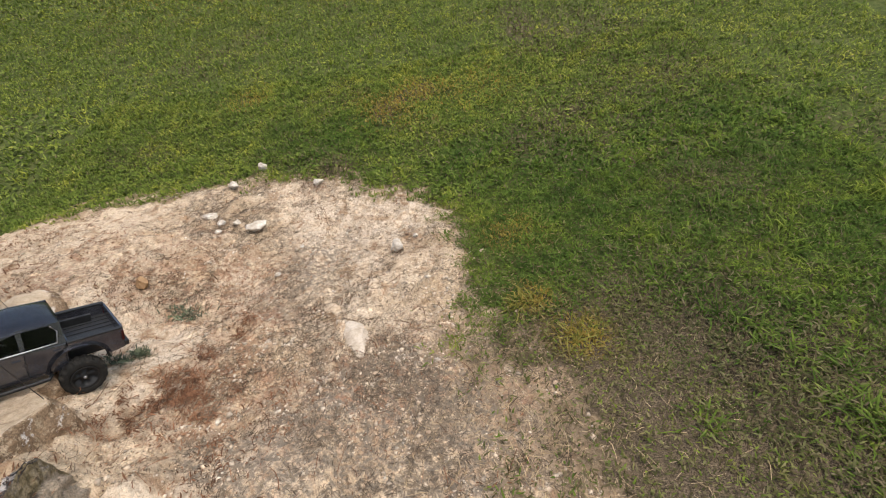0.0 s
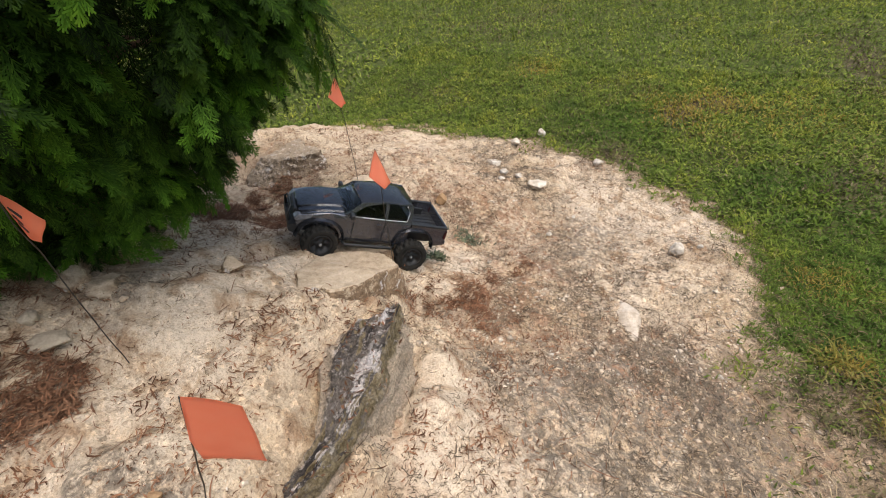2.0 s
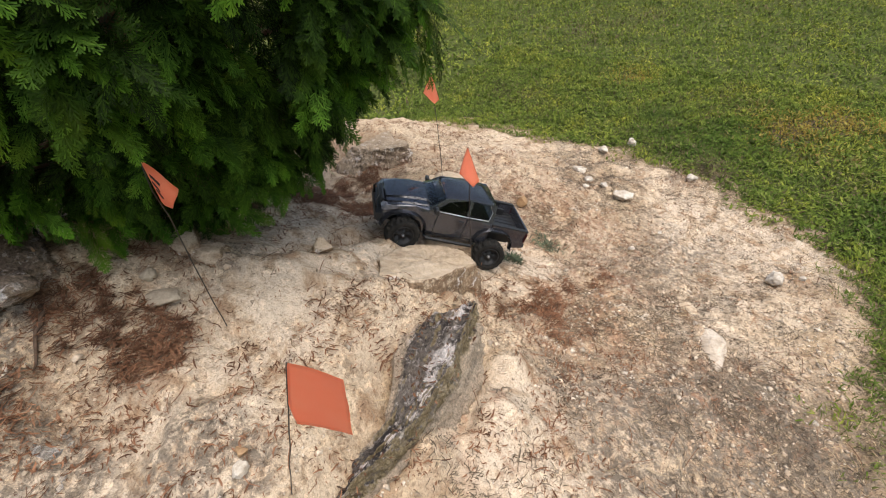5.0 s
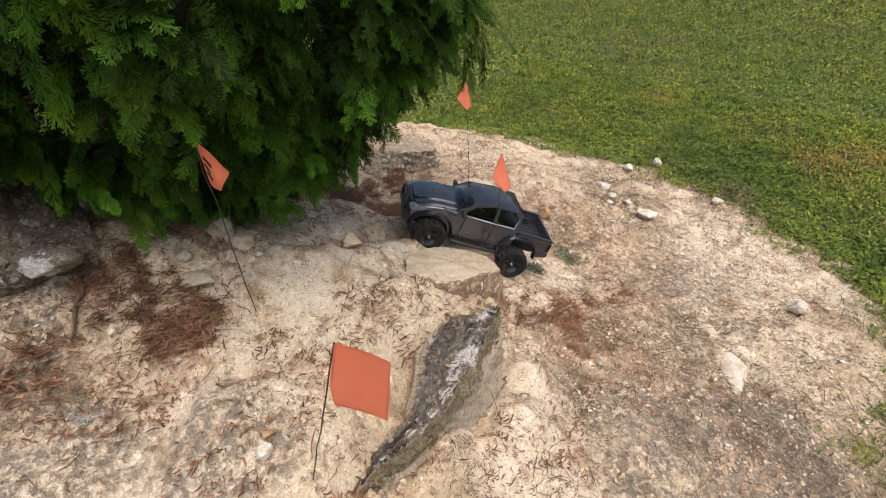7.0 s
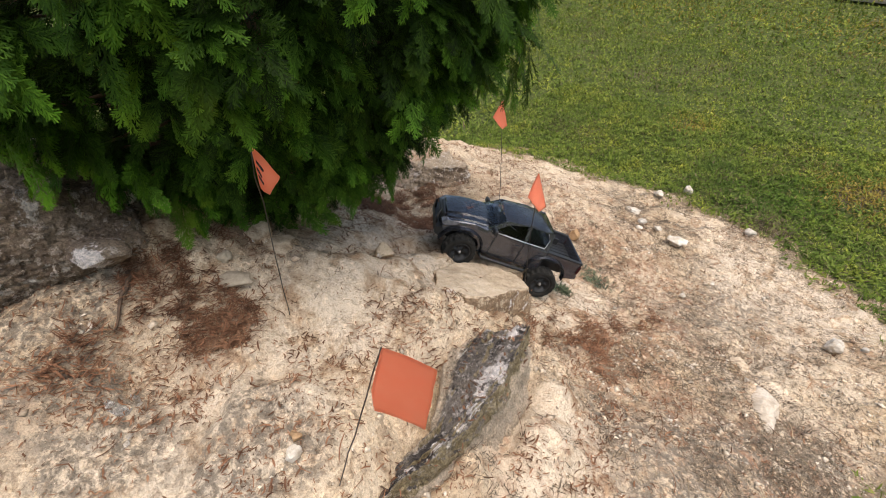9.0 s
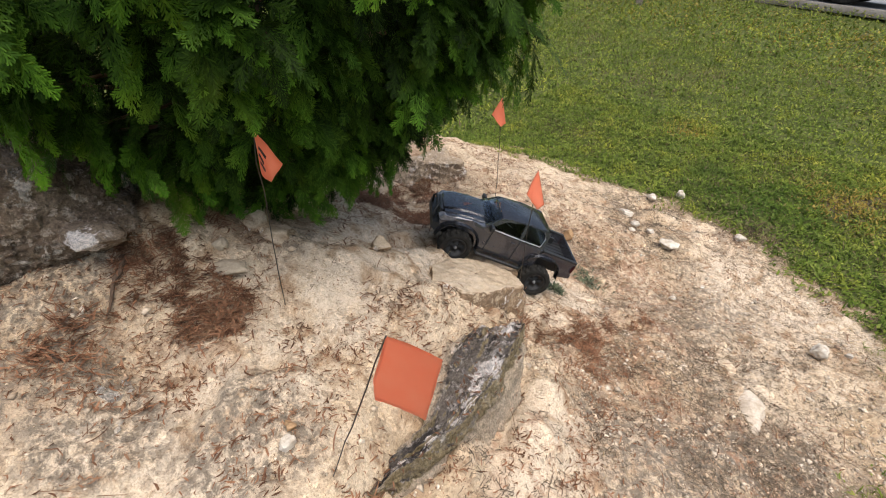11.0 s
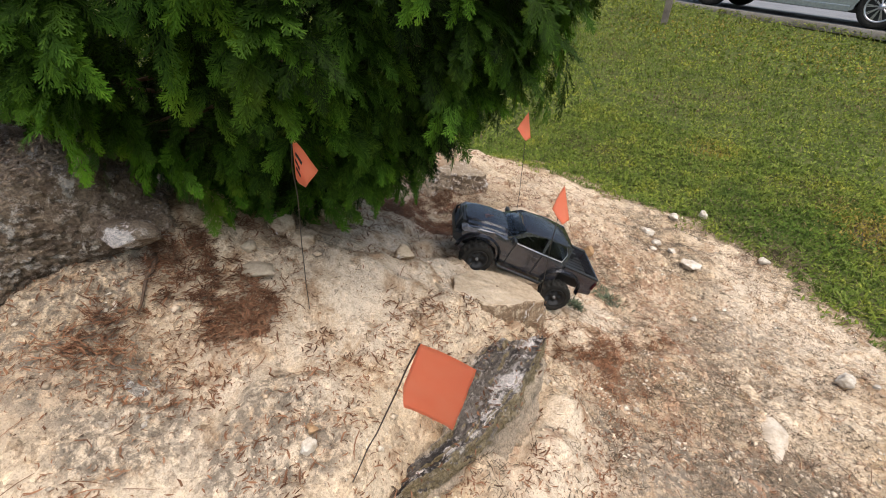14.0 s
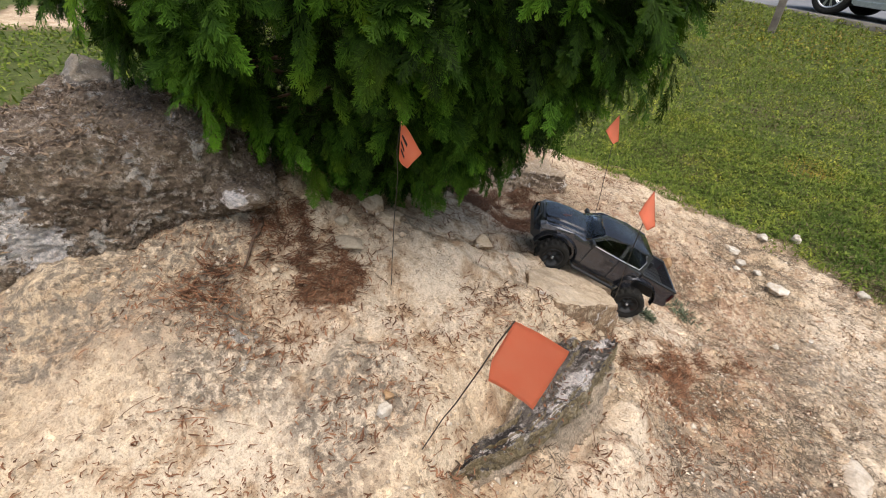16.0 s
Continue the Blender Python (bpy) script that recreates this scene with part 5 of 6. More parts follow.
def build_tree():
    rng = np.random.default_rng(9)
    tx, ty, _ = TREE
    foot = ground_z(tx, ty)
    tree = empty("conifer", pose(tx, ty, foot), "dense green arborvitae with drooping fan-like sprays, overhanging the mound", "tree")

    def local(V):
        return V - np.array([tx, ty, foot])
    bm = bmesh.new()
    pts = [(0.02 * math.sin(i), 0.02 * math.cos(2 * i), -0.1 + i * 0.14) for i in range(11)]
    tube_bm(bm, pts, [0.10 - 0.0085 * i for i in range(11)], 12)
    part("trunk", bm, BARK, tree, "brown fibrous trunk", True)
    # limbs out to the crown's skin
    for i in range(56):
        a, z1 = rng.uniform(0, 2 * np.pi), rng.uniform(0.78, 1.7)
        r = float(crown_radius(np.array(z1))) * 0.68
        z0 = max(0.1, z1 - foot - 0.25 + rng.uniform(-0.1, 0.25))
        p0, p1 = Vector((0, 0, z0)), Vector((math.cos(a) * r, math.sin(a) * r, z1 - foot))
        bend = (p0 + p1) / 2 + Vector((0, 0, 0.07))
        part("limb", tube_bm(bmesh.new(), [p0, bend, p1], [0.014, 0.009, 0.003], 5), BARK, tree, "", True)
    fine = [spray(rng, ln) for ln in (0.08, 0.095, 0.115)]
    coarse = [spray(rng, ln, 0.0105, 0.0115, 0.0034) for ln in (0.085, 0.1)]
    Vs, Fs, fresh_and_lit, n0 = [], [], [], 0

    def put(kinds, p, d, nrm, s, bright):
        """Sprays at p, growing along d, facing nrm."""
        nonlocal n0
        d = d / np.linalg.norm(d, axis=1)[:, None]
        nrm = nrm - d * np.sum(nrm * d, 1)[:, None]
        nrm /= np.linalg.norm(nrm, axis=1)[:, None] + 1e-9
        side = np.cross(nrm, d)
        which = rng.integers(0, len(kinds), len(p))
        for j, (kv, kf) in enumerate(kinds):
            sel = which == j
            m = int(sel.sum())
            if not m:
                continue
            bend = kv.copy()
            bend[:, 2] -= 1.6 * bend[:, 0] ** 2
            W = p[sel][:, None] + s[sel][:, None, None] * (bend[None, :, 0:1] * d[sel][:, None] + bend[None, :, 1:2] * side[sel][:, None] + bend[None, :, 2:3] * nrm[sel][:, None])
            Vs.append(W.reshape(-1, 3))
            Fs.append((kf[None] + (np.arange(m) * len(kv))[:, None, None]).reshape(-1, 3) + n0)
            n0 += m * len(kv)
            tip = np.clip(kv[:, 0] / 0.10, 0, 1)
            fresh_and_lit.append((bright[sel][:, None] * (0.3 + 0.7 * tip[None])).ravel())

    def plumes(kinds, count, z_lo, z_hi, front, depth_lo, depth_hi, per, scale):
        """Drooping branch ends, each a curved row of sprays."""
        z = rng.uniform(z_lo, z_hi, count * 6)
        r0 = crown_radius(z)
        keep = rng.random(len(z)) < np.clip(r0 / 1.0, 0.12, 1)
        a = rng.uniform(0, 2 * np.pi, len(z))
        if front:
            keep &= (np.cos(a + 0.45) > -0.35) == (front > 0)
        z, r0, a = z[keep][:count], r0[keep][:count], a[keep][:count]
        k = len(z)
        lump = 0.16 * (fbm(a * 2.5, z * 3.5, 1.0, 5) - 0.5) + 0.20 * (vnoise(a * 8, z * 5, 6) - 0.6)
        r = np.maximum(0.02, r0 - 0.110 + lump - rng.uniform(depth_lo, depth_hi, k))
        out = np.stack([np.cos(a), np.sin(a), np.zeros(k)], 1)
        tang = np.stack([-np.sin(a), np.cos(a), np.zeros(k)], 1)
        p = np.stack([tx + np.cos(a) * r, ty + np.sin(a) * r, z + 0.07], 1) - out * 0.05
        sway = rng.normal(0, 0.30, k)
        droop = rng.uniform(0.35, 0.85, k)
        # light painted in: one side and outward lumps brighter, recessed plumes darker
        lit_side = np.exp(-((np.mod(a + 1.0 + np.pi, 2 * np.pi) - np.pi) / 0.32) ** 2)
        bright = np.clip(rng.normal(0.42, 0.24, k) + 2.6 * lump + 0.34 * lit_side - depth_hi, 0, 1)
        ln = rng.uniform(0.08, 0.15, k)
        for i in range(per):
            t = i / max(1, per - 1)
            dirn = out * (0.75 * (1 - t) + 0.12) + tang * sway[:, None] * (0.5 + t) + np.array([0, 0, -1.0]) * (droop * (0.25 + 0.9 * t))[:, None]
            dirn /= np.linalg.norm(dirn, axis=1)[:, None]
            p = p + dirn * (ln / per)[:, None]
            lean = (1 if i % 2 else -1) * rng.uniform(0.15, 0.60, k)
            if i == per - 1:
                lean = lean * 0.2
            d = dirn + tang * lean[:, None] + rng.normal(0, 0.16, (k, 3))
            nrm = out * 0.8 + np.array([0, 0, 0.35]) + tang * (1.3 * lean)[:, None] * rng.uniform(-0.2, 1.2, k)[:, None] + rng.normal(0, 0.35, (k, 3))
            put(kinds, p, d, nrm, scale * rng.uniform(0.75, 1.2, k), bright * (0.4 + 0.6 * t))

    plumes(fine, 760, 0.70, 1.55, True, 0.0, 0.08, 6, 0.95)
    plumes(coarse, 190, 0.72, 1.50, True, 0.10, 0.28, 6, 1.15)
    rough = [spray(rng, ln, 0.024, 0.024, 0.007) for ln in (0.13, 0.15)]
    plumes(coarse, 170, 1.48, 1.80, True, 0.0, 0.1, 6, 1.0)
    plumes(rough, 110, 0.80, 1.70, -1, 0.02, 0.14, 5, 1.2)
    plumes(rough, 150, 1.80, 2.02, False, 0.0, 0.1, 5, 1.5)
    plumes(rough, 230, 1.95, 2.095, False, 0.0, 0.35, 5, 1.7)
    me = array_mesh("crown", local(np.concatenate(Vs)), [np.concatenate(Fs)], False, [("fresh_and_lit", np.concatenate(fresh_and_lit))])
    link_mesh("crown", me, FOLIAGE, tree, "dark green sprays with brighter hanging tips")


build_tree()


# ---- marker flags ----
def flag(foot, top, low, far_top, far_low, seed, label, billow=0.10, sag=0.0, marks=()):
    """A wire stake with a plastic sheet. foot, top: the wire's ends; low: where the sheet leaves the wire; far_top, far_low: its free corners."""
    rng = random.Random(seed)
    f, t = Vector(foot), Vector(top)
    thing = empty("marker_flag", pose(*foot), label, "marker flag", "orange marker flags")
    bm = bmesh.new()
    n = 8
    line = [(f - Vector((0, 0, 0.04))).lerp(t, i / n) - f + Vector((rng.gauss(0, 0.0015), rng.gauss(0, 0.0015), 0)) * (i not in (0, n)) for i in range(n + 1)]
    tube_bm(bm, line, 0.0012, 6)
    part("wire", bm, WIRE, thing, "thin dark steel wire", True)
    a, b, c, d = (Vector(v) - f for v in (top, far_top, low, far_low))
    side = (b - a).cross(c - a).normalized()
    size = (b - a).length
    bm = bmesh.new()
    nu, nv = 16, 14
    grid = []

    def spot(u, v):
        p = a.lerp(b, u).lerp(c.lerp(d, u), v)
        p += side * size * billow * (math.sin(3.4 * u + 2.1 * v + seed) + 0.4 * math.sin(8 * v - 3 * u + seed)) * u
        return p + (c - a) * sag * v * min(1, u / 0.12) * (1 - u) ** 1.5
    for j in range(nv + 1):
        row = []
        for i in range(nu + 1):
            p = spot(i / nu, j / nv)
            if i == nu:
                p += (a - b) * 0.012 * rng.uniform(0, 1)
            if j == nv:
                p += (a - c) * 0.015 * rng.uniform(0, 1)
            row.append(bm.verts.new(p))
        grid.append(row)
    for j in range(nv):
        for i in range(nu):
            bm.faces.new((grid[j][i], grid[j][i + 1], grid[j + 1][i + 1], grid[j + 1][i]))
    bmesh.ops.solidify(bm, geom=bm.faces[:], thickness=0.0006)
    part("flag_sheet", bm, FLAG_PLASTIC, thing, "bright orange plastic sheet", True)
    # pen marks, as plain bars through the sheet
    for u0, v0, u1, v1 in marks:
        bm = bmesh.new()
        rows = []
        for i in range(7):
            u, v = u0 + (u1 - u0) * i / 6, v0 + (v1 - v0) * i / 6
            rows.append([bm.verts.new(spot(u, v + o) + side * k) for o, k in ((-0.03, -0.0012), (0.03, -0.0012), (0.03, 0.0012), (-0.03, 0.0012))])
        for p, q in zip(rows, rows[1:]):
            for k in range(4):
                bm.faces.new((p[k], p[(k + 1) % 4], q[(k + 1) % 4], q[k]))
        bm.faces.new(rows[0][::-1])
        bm.faces.new(rows[-1])
        part("mark", bm, INK, thing, "dark pen stroke")
    return thing


def make_flag_material():
    m, nt, b = start_material("orange_plastic", 0.38)
    b.inputs["Specular IOR Level"].default_value = 0.6
    vec = place(nt)
    c = ramp(nt, noise_tex(nt, vec, 30, 3, 0.5), [(0.3, (1.0, 0.345, 0.195)), (0.7, (1.0, 0.375, 0.22))])
    nt.links.new(c, b.inputs["Base Color"])
    tr = nt.nodes.new("ShaderNodeBsdfTranslucent")
    nt.links.new(c, tr.inputs["Color"])
    ms = nt.nodes.new("ShaderNodeMixShader")
    ms.inputs[0].default_value = 0.22
    nt.links.new(b.outputs[0], ms.inputs[1])
    nt.links.new(tr.outputs[0], ms.inputs[2])
    nt.links.new(ms.outputs[0], nt.nodes["Material Output"].inputs["Surface"])
    return m


INK = speckled("dark_ink", [(0.3, (0.02, 0.012, 0.012)), (0.7, (0.05, 0.03, 0.03))], 40, 0.6, 4, 0.0)
FLAG_PLASTIC = make_flag_material()
WIRE = speckled("dark_wire", [(0.3, (0.05, 0.045, 0.04)), (0.7, (0.10, 0.085, 0.07))], 60, 0.5, 4, 0.0, metal=0.7)
flag((-0.962, -0.108, ground_z(-0.962, -0.108)), (-0.783, -0.088, 0.935), (-0.803, -0.098, 0.855), (-0.709, -0.062, 0.936), (-0.750, -0.055, 0.786), 1,
     "orange square flag on a leaning wire stake in the sand", 0.04, 0.5)
flag((-1.373, 0.029, ground_z(-1.373, 0.029)), (-1.242, -0.018, 1.06), (-1.264, -0.010, 0.975), (-1.202, 0.012, 1.008), (-1.232, -0.012, 0.962), 2,
     "crumpled orange flag caught against the conifer's sprays", 0.08, 0.0, ((0.12, 0.30, 0.45, 0.34), (0.10, 0.48, 0.40, 0.55), (0.15, 0.66, 0.52, 0.70)))
flag((-1.65, 1.157, ground_z(-1.65, 1.157)), (-1.664, 1.168, 0.868), (-1.640, 1.172, 0.765), (-1.668, 1.112, 0.806), (-1.645, 1.142, 0.756), 3,
     "orange flag hanging limp from an upright wire by the far rock", 0.06)
flag((-1.19, 0.745, ground_z(-1.19, 0.745)), (-1.144, 0.715, 0.830), (-1.108, 0.713, 0.735), (-1.142, 0.664, 0.772), (-1.114, 0.688, 0.726), 4,
     "orange flag hanging limp from a wire beside the rock slab", 0.06)


# ---- model truck ----
PAINT = speckled("gunmetal_paint", [(0.3, (0.060, 0.062, 0.074)), (0.7, (0.088, 0.090, 0.106))], 30, 0.26, 12, 0.03, 0.0005, metal=0.55)
BLACK_PLASTIC = speckled("black_plastic", [(0.3, (0.010, 0.010, 0.011)), (0.7, (0.022, 0.022, 0.022))], 60, 0.5, 6, 0.2, 0.0006)
RUBBER = speckled("dusty_rubber", [(0.3, (0.014, 0.014, 0.013)), (0.6, (0.030, 0.028, 0.025)), (0.8, (0.075, 0.062, 0.045))], 40, 0.9, 6, 0.4, 0.001)
RIM_BLACK = speckled("black_rim", [(0.3, (0.006, 0.006, 0.006)), (0.7, (0.016, 0.016, 0.016))], 60, 0.6, 6, 0.0)
SILVER = speckled("worn_silver", [(0.3, (0.30, 0.30, 0.32)), (0.7, (0.48, 0.48, 0.50))], 60, 0.35, 6, 0.1, 0.0005, metal=0.8)
ORANGE_BOX = speckled("orange_case", [(0.3, (0.75, 0.30, 0.03)), (0.7, (0.85, 0.38, 0.05))], 40, 0.5, 6, 0.0)
LENS = speckled("smoked_lens", [(0.3, (0.10, 0.10, 0.11)), (0.7, (0.22, 0.22, 0.24))], 80, 0.12, 6, 0.0)
TAIL_RED = speckled("red_lens", [(0.3, (0.035, 0.006, 0.006)), (0.7, (0.05, 0.008, 0.008))], 80, 0.15, 6, 0.0)


def make_led():
    m, nt, b = start_material("blue_led", 0.3)
    b.inputs["Base Color"].default_value = (0.5, 0.55, 1, 1)
    b.inputs["Emission Color"].default_value = (0.35, 0.42, 1.0, 1)
    b.inputs["Emission Strength"].default_value = 6.0
    return m


def make_glass(name, tint, rough=0.03, ior=1.12):
    m, nt, b = start_material(name, rough)
    b.inputs["Base Color"].default_value = (*tint, 1)
    b.inputs["Transmission Weight"].default_value = 1.0
    b.inputs["IOR"].default_value = ior
    return m


LED = make_led()
CAB_GLASS = make_glass("tinted_model_glass", (0.42, 0.44, 0.46), 0.05, 1.36)
for _m in (PAINT,):
    _m.node_tree.nodes["Principled BSDF"].inputs["Coat Weight"].default_value = 1.0
    _m.node_tree.nodes["Principled BSDF"].inputs["Coat Roughness"].default_value = 0.06
WB = 0.33


def arch(cx, r, z0, steps=8, flip=False):
    """Points of a wheel opening, from front to back, over the wheel at cx."""
    pts = []
    for i in range(steps + 1):
        a = math.pi * i / steps
        pts.append((cx + r * math.cos(a), z0 + r * 0.92 * math.sin(a)))
    return pts


def scaled(bm, k=WB):
    bmesh.ops.scale(bm, vec=(k, k, k), verts=bm.verts)
    return bm


def crisp(bm, degrees=28):
    """Keeps folds sharper than this angle as hard edges."""
    bm.normal_update()
    for e in bm.edges:
        e.smooth = len(e.link_faces) == 2 and e.calc_face_angle(0.0) < radians(degrees)
    return bm


def pinch(bm, rules):
    """Narrows the shape sideways as height or length asks: rules(x, z) gives a factor."""
    for v in bm.verts:
        v.co.y *= rules(v.co.x, v.co.z)
    return bm


def sliced(bm, levels, stations):
    """Cuts edges across a shell, level by level and station by station, so that it can be curved."""
    for z in levels:
        bmesh.ops.bisect_plane(bm, geom=bm.verts[:] + bm.edges[:] + bm.faces[:], plane_co=(0, 0, z), plane_no=(0, 0, 1))
    for x in stations:
        bmesh.ops.bisect_plane(bm, geom=bm.verts[:] + bm.edges[:] + bm.faces[:], plane_co=(x, 0, 0), plane_no=(1, 0, 0))


def swell(z):
    """How full the sides are at a height: a belt crease, a hollow under it, a tuck at the sill."""
    return float(np.interp(z, [0.235, 0.27, 0.31, 0.35, 0.39, 0.43, 0.47, 0.515], [0.945, 0.985, 1.0, 0.985, 0.975, 0.985, 1.0, 0.985]))


def wheel(parent, x, y, z, steer=0.0):
    side = 1 if y > 0 else -1
    hub = part("wheel", rim_bm(side), RIM_BLACK, parent, "black beadlock rim", True)
    hub.matrix_local = pose(x, y, z, 0, 0, steer)
    bm = bmesh.new()
    # tyre: a lathe of rows, with staggered lugs on the tread
    R, Wd, n = 0.0600, 0.046, 72
    rows = [(-0.40, 0.60), (-0.50, 0.72), (-0.50, 0.86), (-0.46, 0.955), (-0.30, 0.985), (-0.06, 1.0), (0.06, 1.0), (0.30, 0.985), (0.46, 0.955), (0.50, 0.86), (0.50, 0.72), (0.40, 0.60)]
    rings = []
    for j, (o, r) in enumerate(rows):
        ring = []
        for i in range(n):
            a = 2 * math.pi * i / n
            k = r
            if 2 < j < 9:
                lug = (i + (2 if o > 0 else 0)) % 4 < 2
                if not lug:
                    k -= 0.065 if 3 < j < 8 else 0.035
            ring.append(bm.verts.new((R * k * math.cos(a), o * Wd, R * k * math.sin(a))))
        rings.append(ring)
    for a, b in zip(rings, rings[1:]):
        for i in range(n):
            bm.faces.new((a[i], a[(i + 1) % n], b[(i + 1) % n], b[i]))
    part("tyre", bm, RUBBER, hub, "chunky dusty black tyre")
    bm = bmesh.new()
    bmesh.ops.create_cone(bm, cap_ends=True, segments=12, radius1=0.006, radius2=0.004, depth=0.008, matrix=pose(0, side * 0.0165, 0, -90 * side))
    part("hub_cap", bm, SILVER, hub, "small metal wheel nut", True)
    return hub


def rim_bm(side):
    bm = bmesh.new()
    n = 36
    rows = [(-0.020, 0.0375), (0.020, 0.0375), (0.0205, 0.0335), (0.012, 0.031), (0.006, 0.014), (0.0105, 0.011), (0.0105, 0.0005)]
    rings = []
    for o, r in rows:
        ring = []
        for i in range(n):
            a = 2 * math.pi * i / n
            dip = -0.006 if 0.012 < r < 0.032 and (i % 6) in (2, 3, 4) else 0.0
            ring.append(bm.verts.new((r * math.cos(a), side * (o + dip), r * math.sin(a))))
        rings.append(ring)
    for a, b in zip(rings, rings[1:]):
        for i in range(n):
            bm.faces.new((a[i], a[(i + 1) % n], b[(i + 1) % n], b[i]))
    bm.faces.new(rings[-1])
    bm.faces.new(rings[0][::-1])
    return bm


def build_truck(m):
    t = empty("model_truck", m, "dark gunmetal radio-controlled crew-cab pickup climbing a rock slab", "model truck")

    def narrow(x, z):
        f = 1.0 - 0.10 * max(0.0, (x - 0.45) / 0.3) ** 2 * (x > 0.45)
        return f * (1 - 0.16 * max(0, z - 0.40))
    HW = 0.30
    # front clip and doors, one shell with wheel openings, a rounded shoulder and a hollow along the doors
    bm = bmesh.new()
    outline = [(0.735, 0.30), (0.752, 0.40), (0.722, 0.468), (0.60, 0.508), (0.44, 0.528), (0.30, 0.535), (0.255, 0.518), (-0.12, 0.512), (-0.425, 0.515), (-0.425, 0.235), (0.30, 0.235)]
    outline = outline + [(x, z) for x, z in reversed(arch(0.50, 0.205, 0.235))][1:]
    prism_bm(bm, outline, -HW, HW)
    shoulder = [e for e in bm.edges if abs(e.verts[0].co.y - e.verts[1].co.y) < 1e-6 and min(v.co.z for v in e.verts) > 0.39 and abs(e.verts[0].co.x - e.verts[1].co.x) > 0.02]
    bmesh.ops.bevel(bm, geom=shoulder, offset=0.022, segments=3, profile=0.5, affect="EDGES")
    sliced(bm, [0.27, 0.31, 0.35, 0.39, 0.43, 0.47], [0.62, 0.44, 0.28, 0.10, -0.10, -0.28])
    pinch(bm, lambda x, z: narrow(x, z) * swell(z))
    part("body_shell", crisp(scaled(bm)), PAINT, t, "glossy dark grey cab and wings", True)
    # hood with a raised middle between two creases
    bm = bmesh.new()
    grid = []
    for x, z, w in ((0.742, 0.452, 0.190), (0.728, 0.476, 0.215), (0.66, 0.503, 0.240), (0.55, 0.527, 0.252), (0.43, 0.545, 0.260), (0.300, 0.553, 0.264)):
        grid.append([bm.verts.new((x, y * w, z + dz)) for y, dz in ((-1, -0.012), (-0.93, 0.0), (-0.68, 0.004), (-0.60, 0.018), (-0.3, 0.022), (0, 0.023), (0.3, 0.022), (0.60, 0.018), (0.68, 0.004), (0.93, 0.0), (1, -0.012))])
    for p, q in zip(grid, grid[1:]):
        for c in range(10):
            bm.faces.new((p[c], p[c + 1], q[c + 1], q[c]))
    bmesh.ops.solidify(bm, geom=bm.faces[:], thickness=0.02)
    part("hood", crisp(scaled(bm)), PAINT, t, "dark grey hood with a raised middle", True)
    # roof
    bm = bmesh.new()
    grid = []
    for x, w, z in ((0.145, 0.230, 0.662), (0.11, 0.240, 0.682), (0.01, 0.246, 0.708), (-0.15, 0.248, 0.722), (-0.30, 0.246, 0.724), (-0.398, 0.240, 0.716), (-0.422, 0.230, 0.698)):
        grid.append([bm.verts.new((x, y * w, z - 0.024 * abs(y) ** 4)) for y in (-1, -0.9, -0.65, -0.35, 0, 0.35, 0.65, 0.9, 1)])
    for p, q in zip(grid, grid[1:]):
        for c in range(8):
            bm.faces.new((p[c], p[c + 1], q[c + 1], q[c]))
    bmesh.ops.solidify(bm, geom=bm.faces[:], thickness=0.022)
    part("roof", crisp(scaled(bm), 50), PAINT, t, "smooth black roof panel", True)

    def side(x, z, s, out=0.0):
        """A point on the sloping side of the cab."""
        return x, s * (0.290 - 0.29 * (z - 0.515) + out), z
    F0, F1, F2, F3 = (0.235, 0.530), (0.095, 0.636), (-0.118, 0.690), (-0.118, 0.524)
    R0, R1, R2, R3, R4 = (-0.152, 0.524), (-0.152, 0.690), (-0.345, 0.684), (-0.388, 0.625), (-0.368, 0.530)
    A0, A1, B0, B1, C0, C1 = (0.300, 0.512), (0.132, 0.668), (-0.135, 0.508), (-0.150, 0.710), (-0.430, 0.508), (-0.418, 0.702)
    M1 = (0.055, 0.664)
    for s in (-1, 1):
        bm = bmesh.new()
        at = {p: bm.verts.new(side(*p, s)) for p in (F0, F1, F2, F3, R0, R1, R2, R3, R4, A0, A1, B0, B1, C0, C1, M1)}
        for loop in ((A0, A1, F1, F0), (A1, M1, F1), (A1, B1, F2, M1), (M1, F2, F2, F1), (A0, F0, F3, B0), (B0, F3, F2, B1), (B0, B1, R1, R0), (B1, C1, R2, R1), (C1, R3, R2), (C1, C0, R4, R3), (B0, R0, R4, C0)):
            loop = list(dict.fromkeys(loop))
            bm.faces.new([at[p] for p in loop])
        bmesh.ops.recalc_face_normals(bm, faces=bm.faces[:])
        bmesh.ops.solidify(bm, geom=bm.faces[:], thickness=0.014)
        part("cab_side", scaled(bm), PAINT, t, "glossy pillars round the side windows")
        bm = tube_bm(bmesh.new(), [side(*p, s, 0.004) for p in ((0.25, 0.524), F3, R0, R4, R3, R2)], 0.0065, 6)
        part("window_trim", scaled(bm), SILVER, t, "thin satin trim under the side windows", True)
        # side glass, set in from the frame
        for q in ((F0, F3, F2, F1), (R0, R4, R3, R2, R1)):
            bm = bmesh.new()
            bm.faces.new([bm.verts.new(side(*p, s, -0.008)) for p in q])
            bmesh.ops.solidify(bm, geom=bm.faces[:], thickness=0.004)
            part("side_window", scaled(bm), CAB_GLASS, t, "dark tinted pane")
        # door cuts and handles
        for x in (0.19, -0.135, -0.415):
            bm = box_bm(bmesh.new(), x - 0.003, x + 0.003, s * 0.300 - 0.004, s * 0.300 + 0.004, 0.255, 0.505)
            part("door_gap", scaled(bm), BLACK_PLASTIC, t)
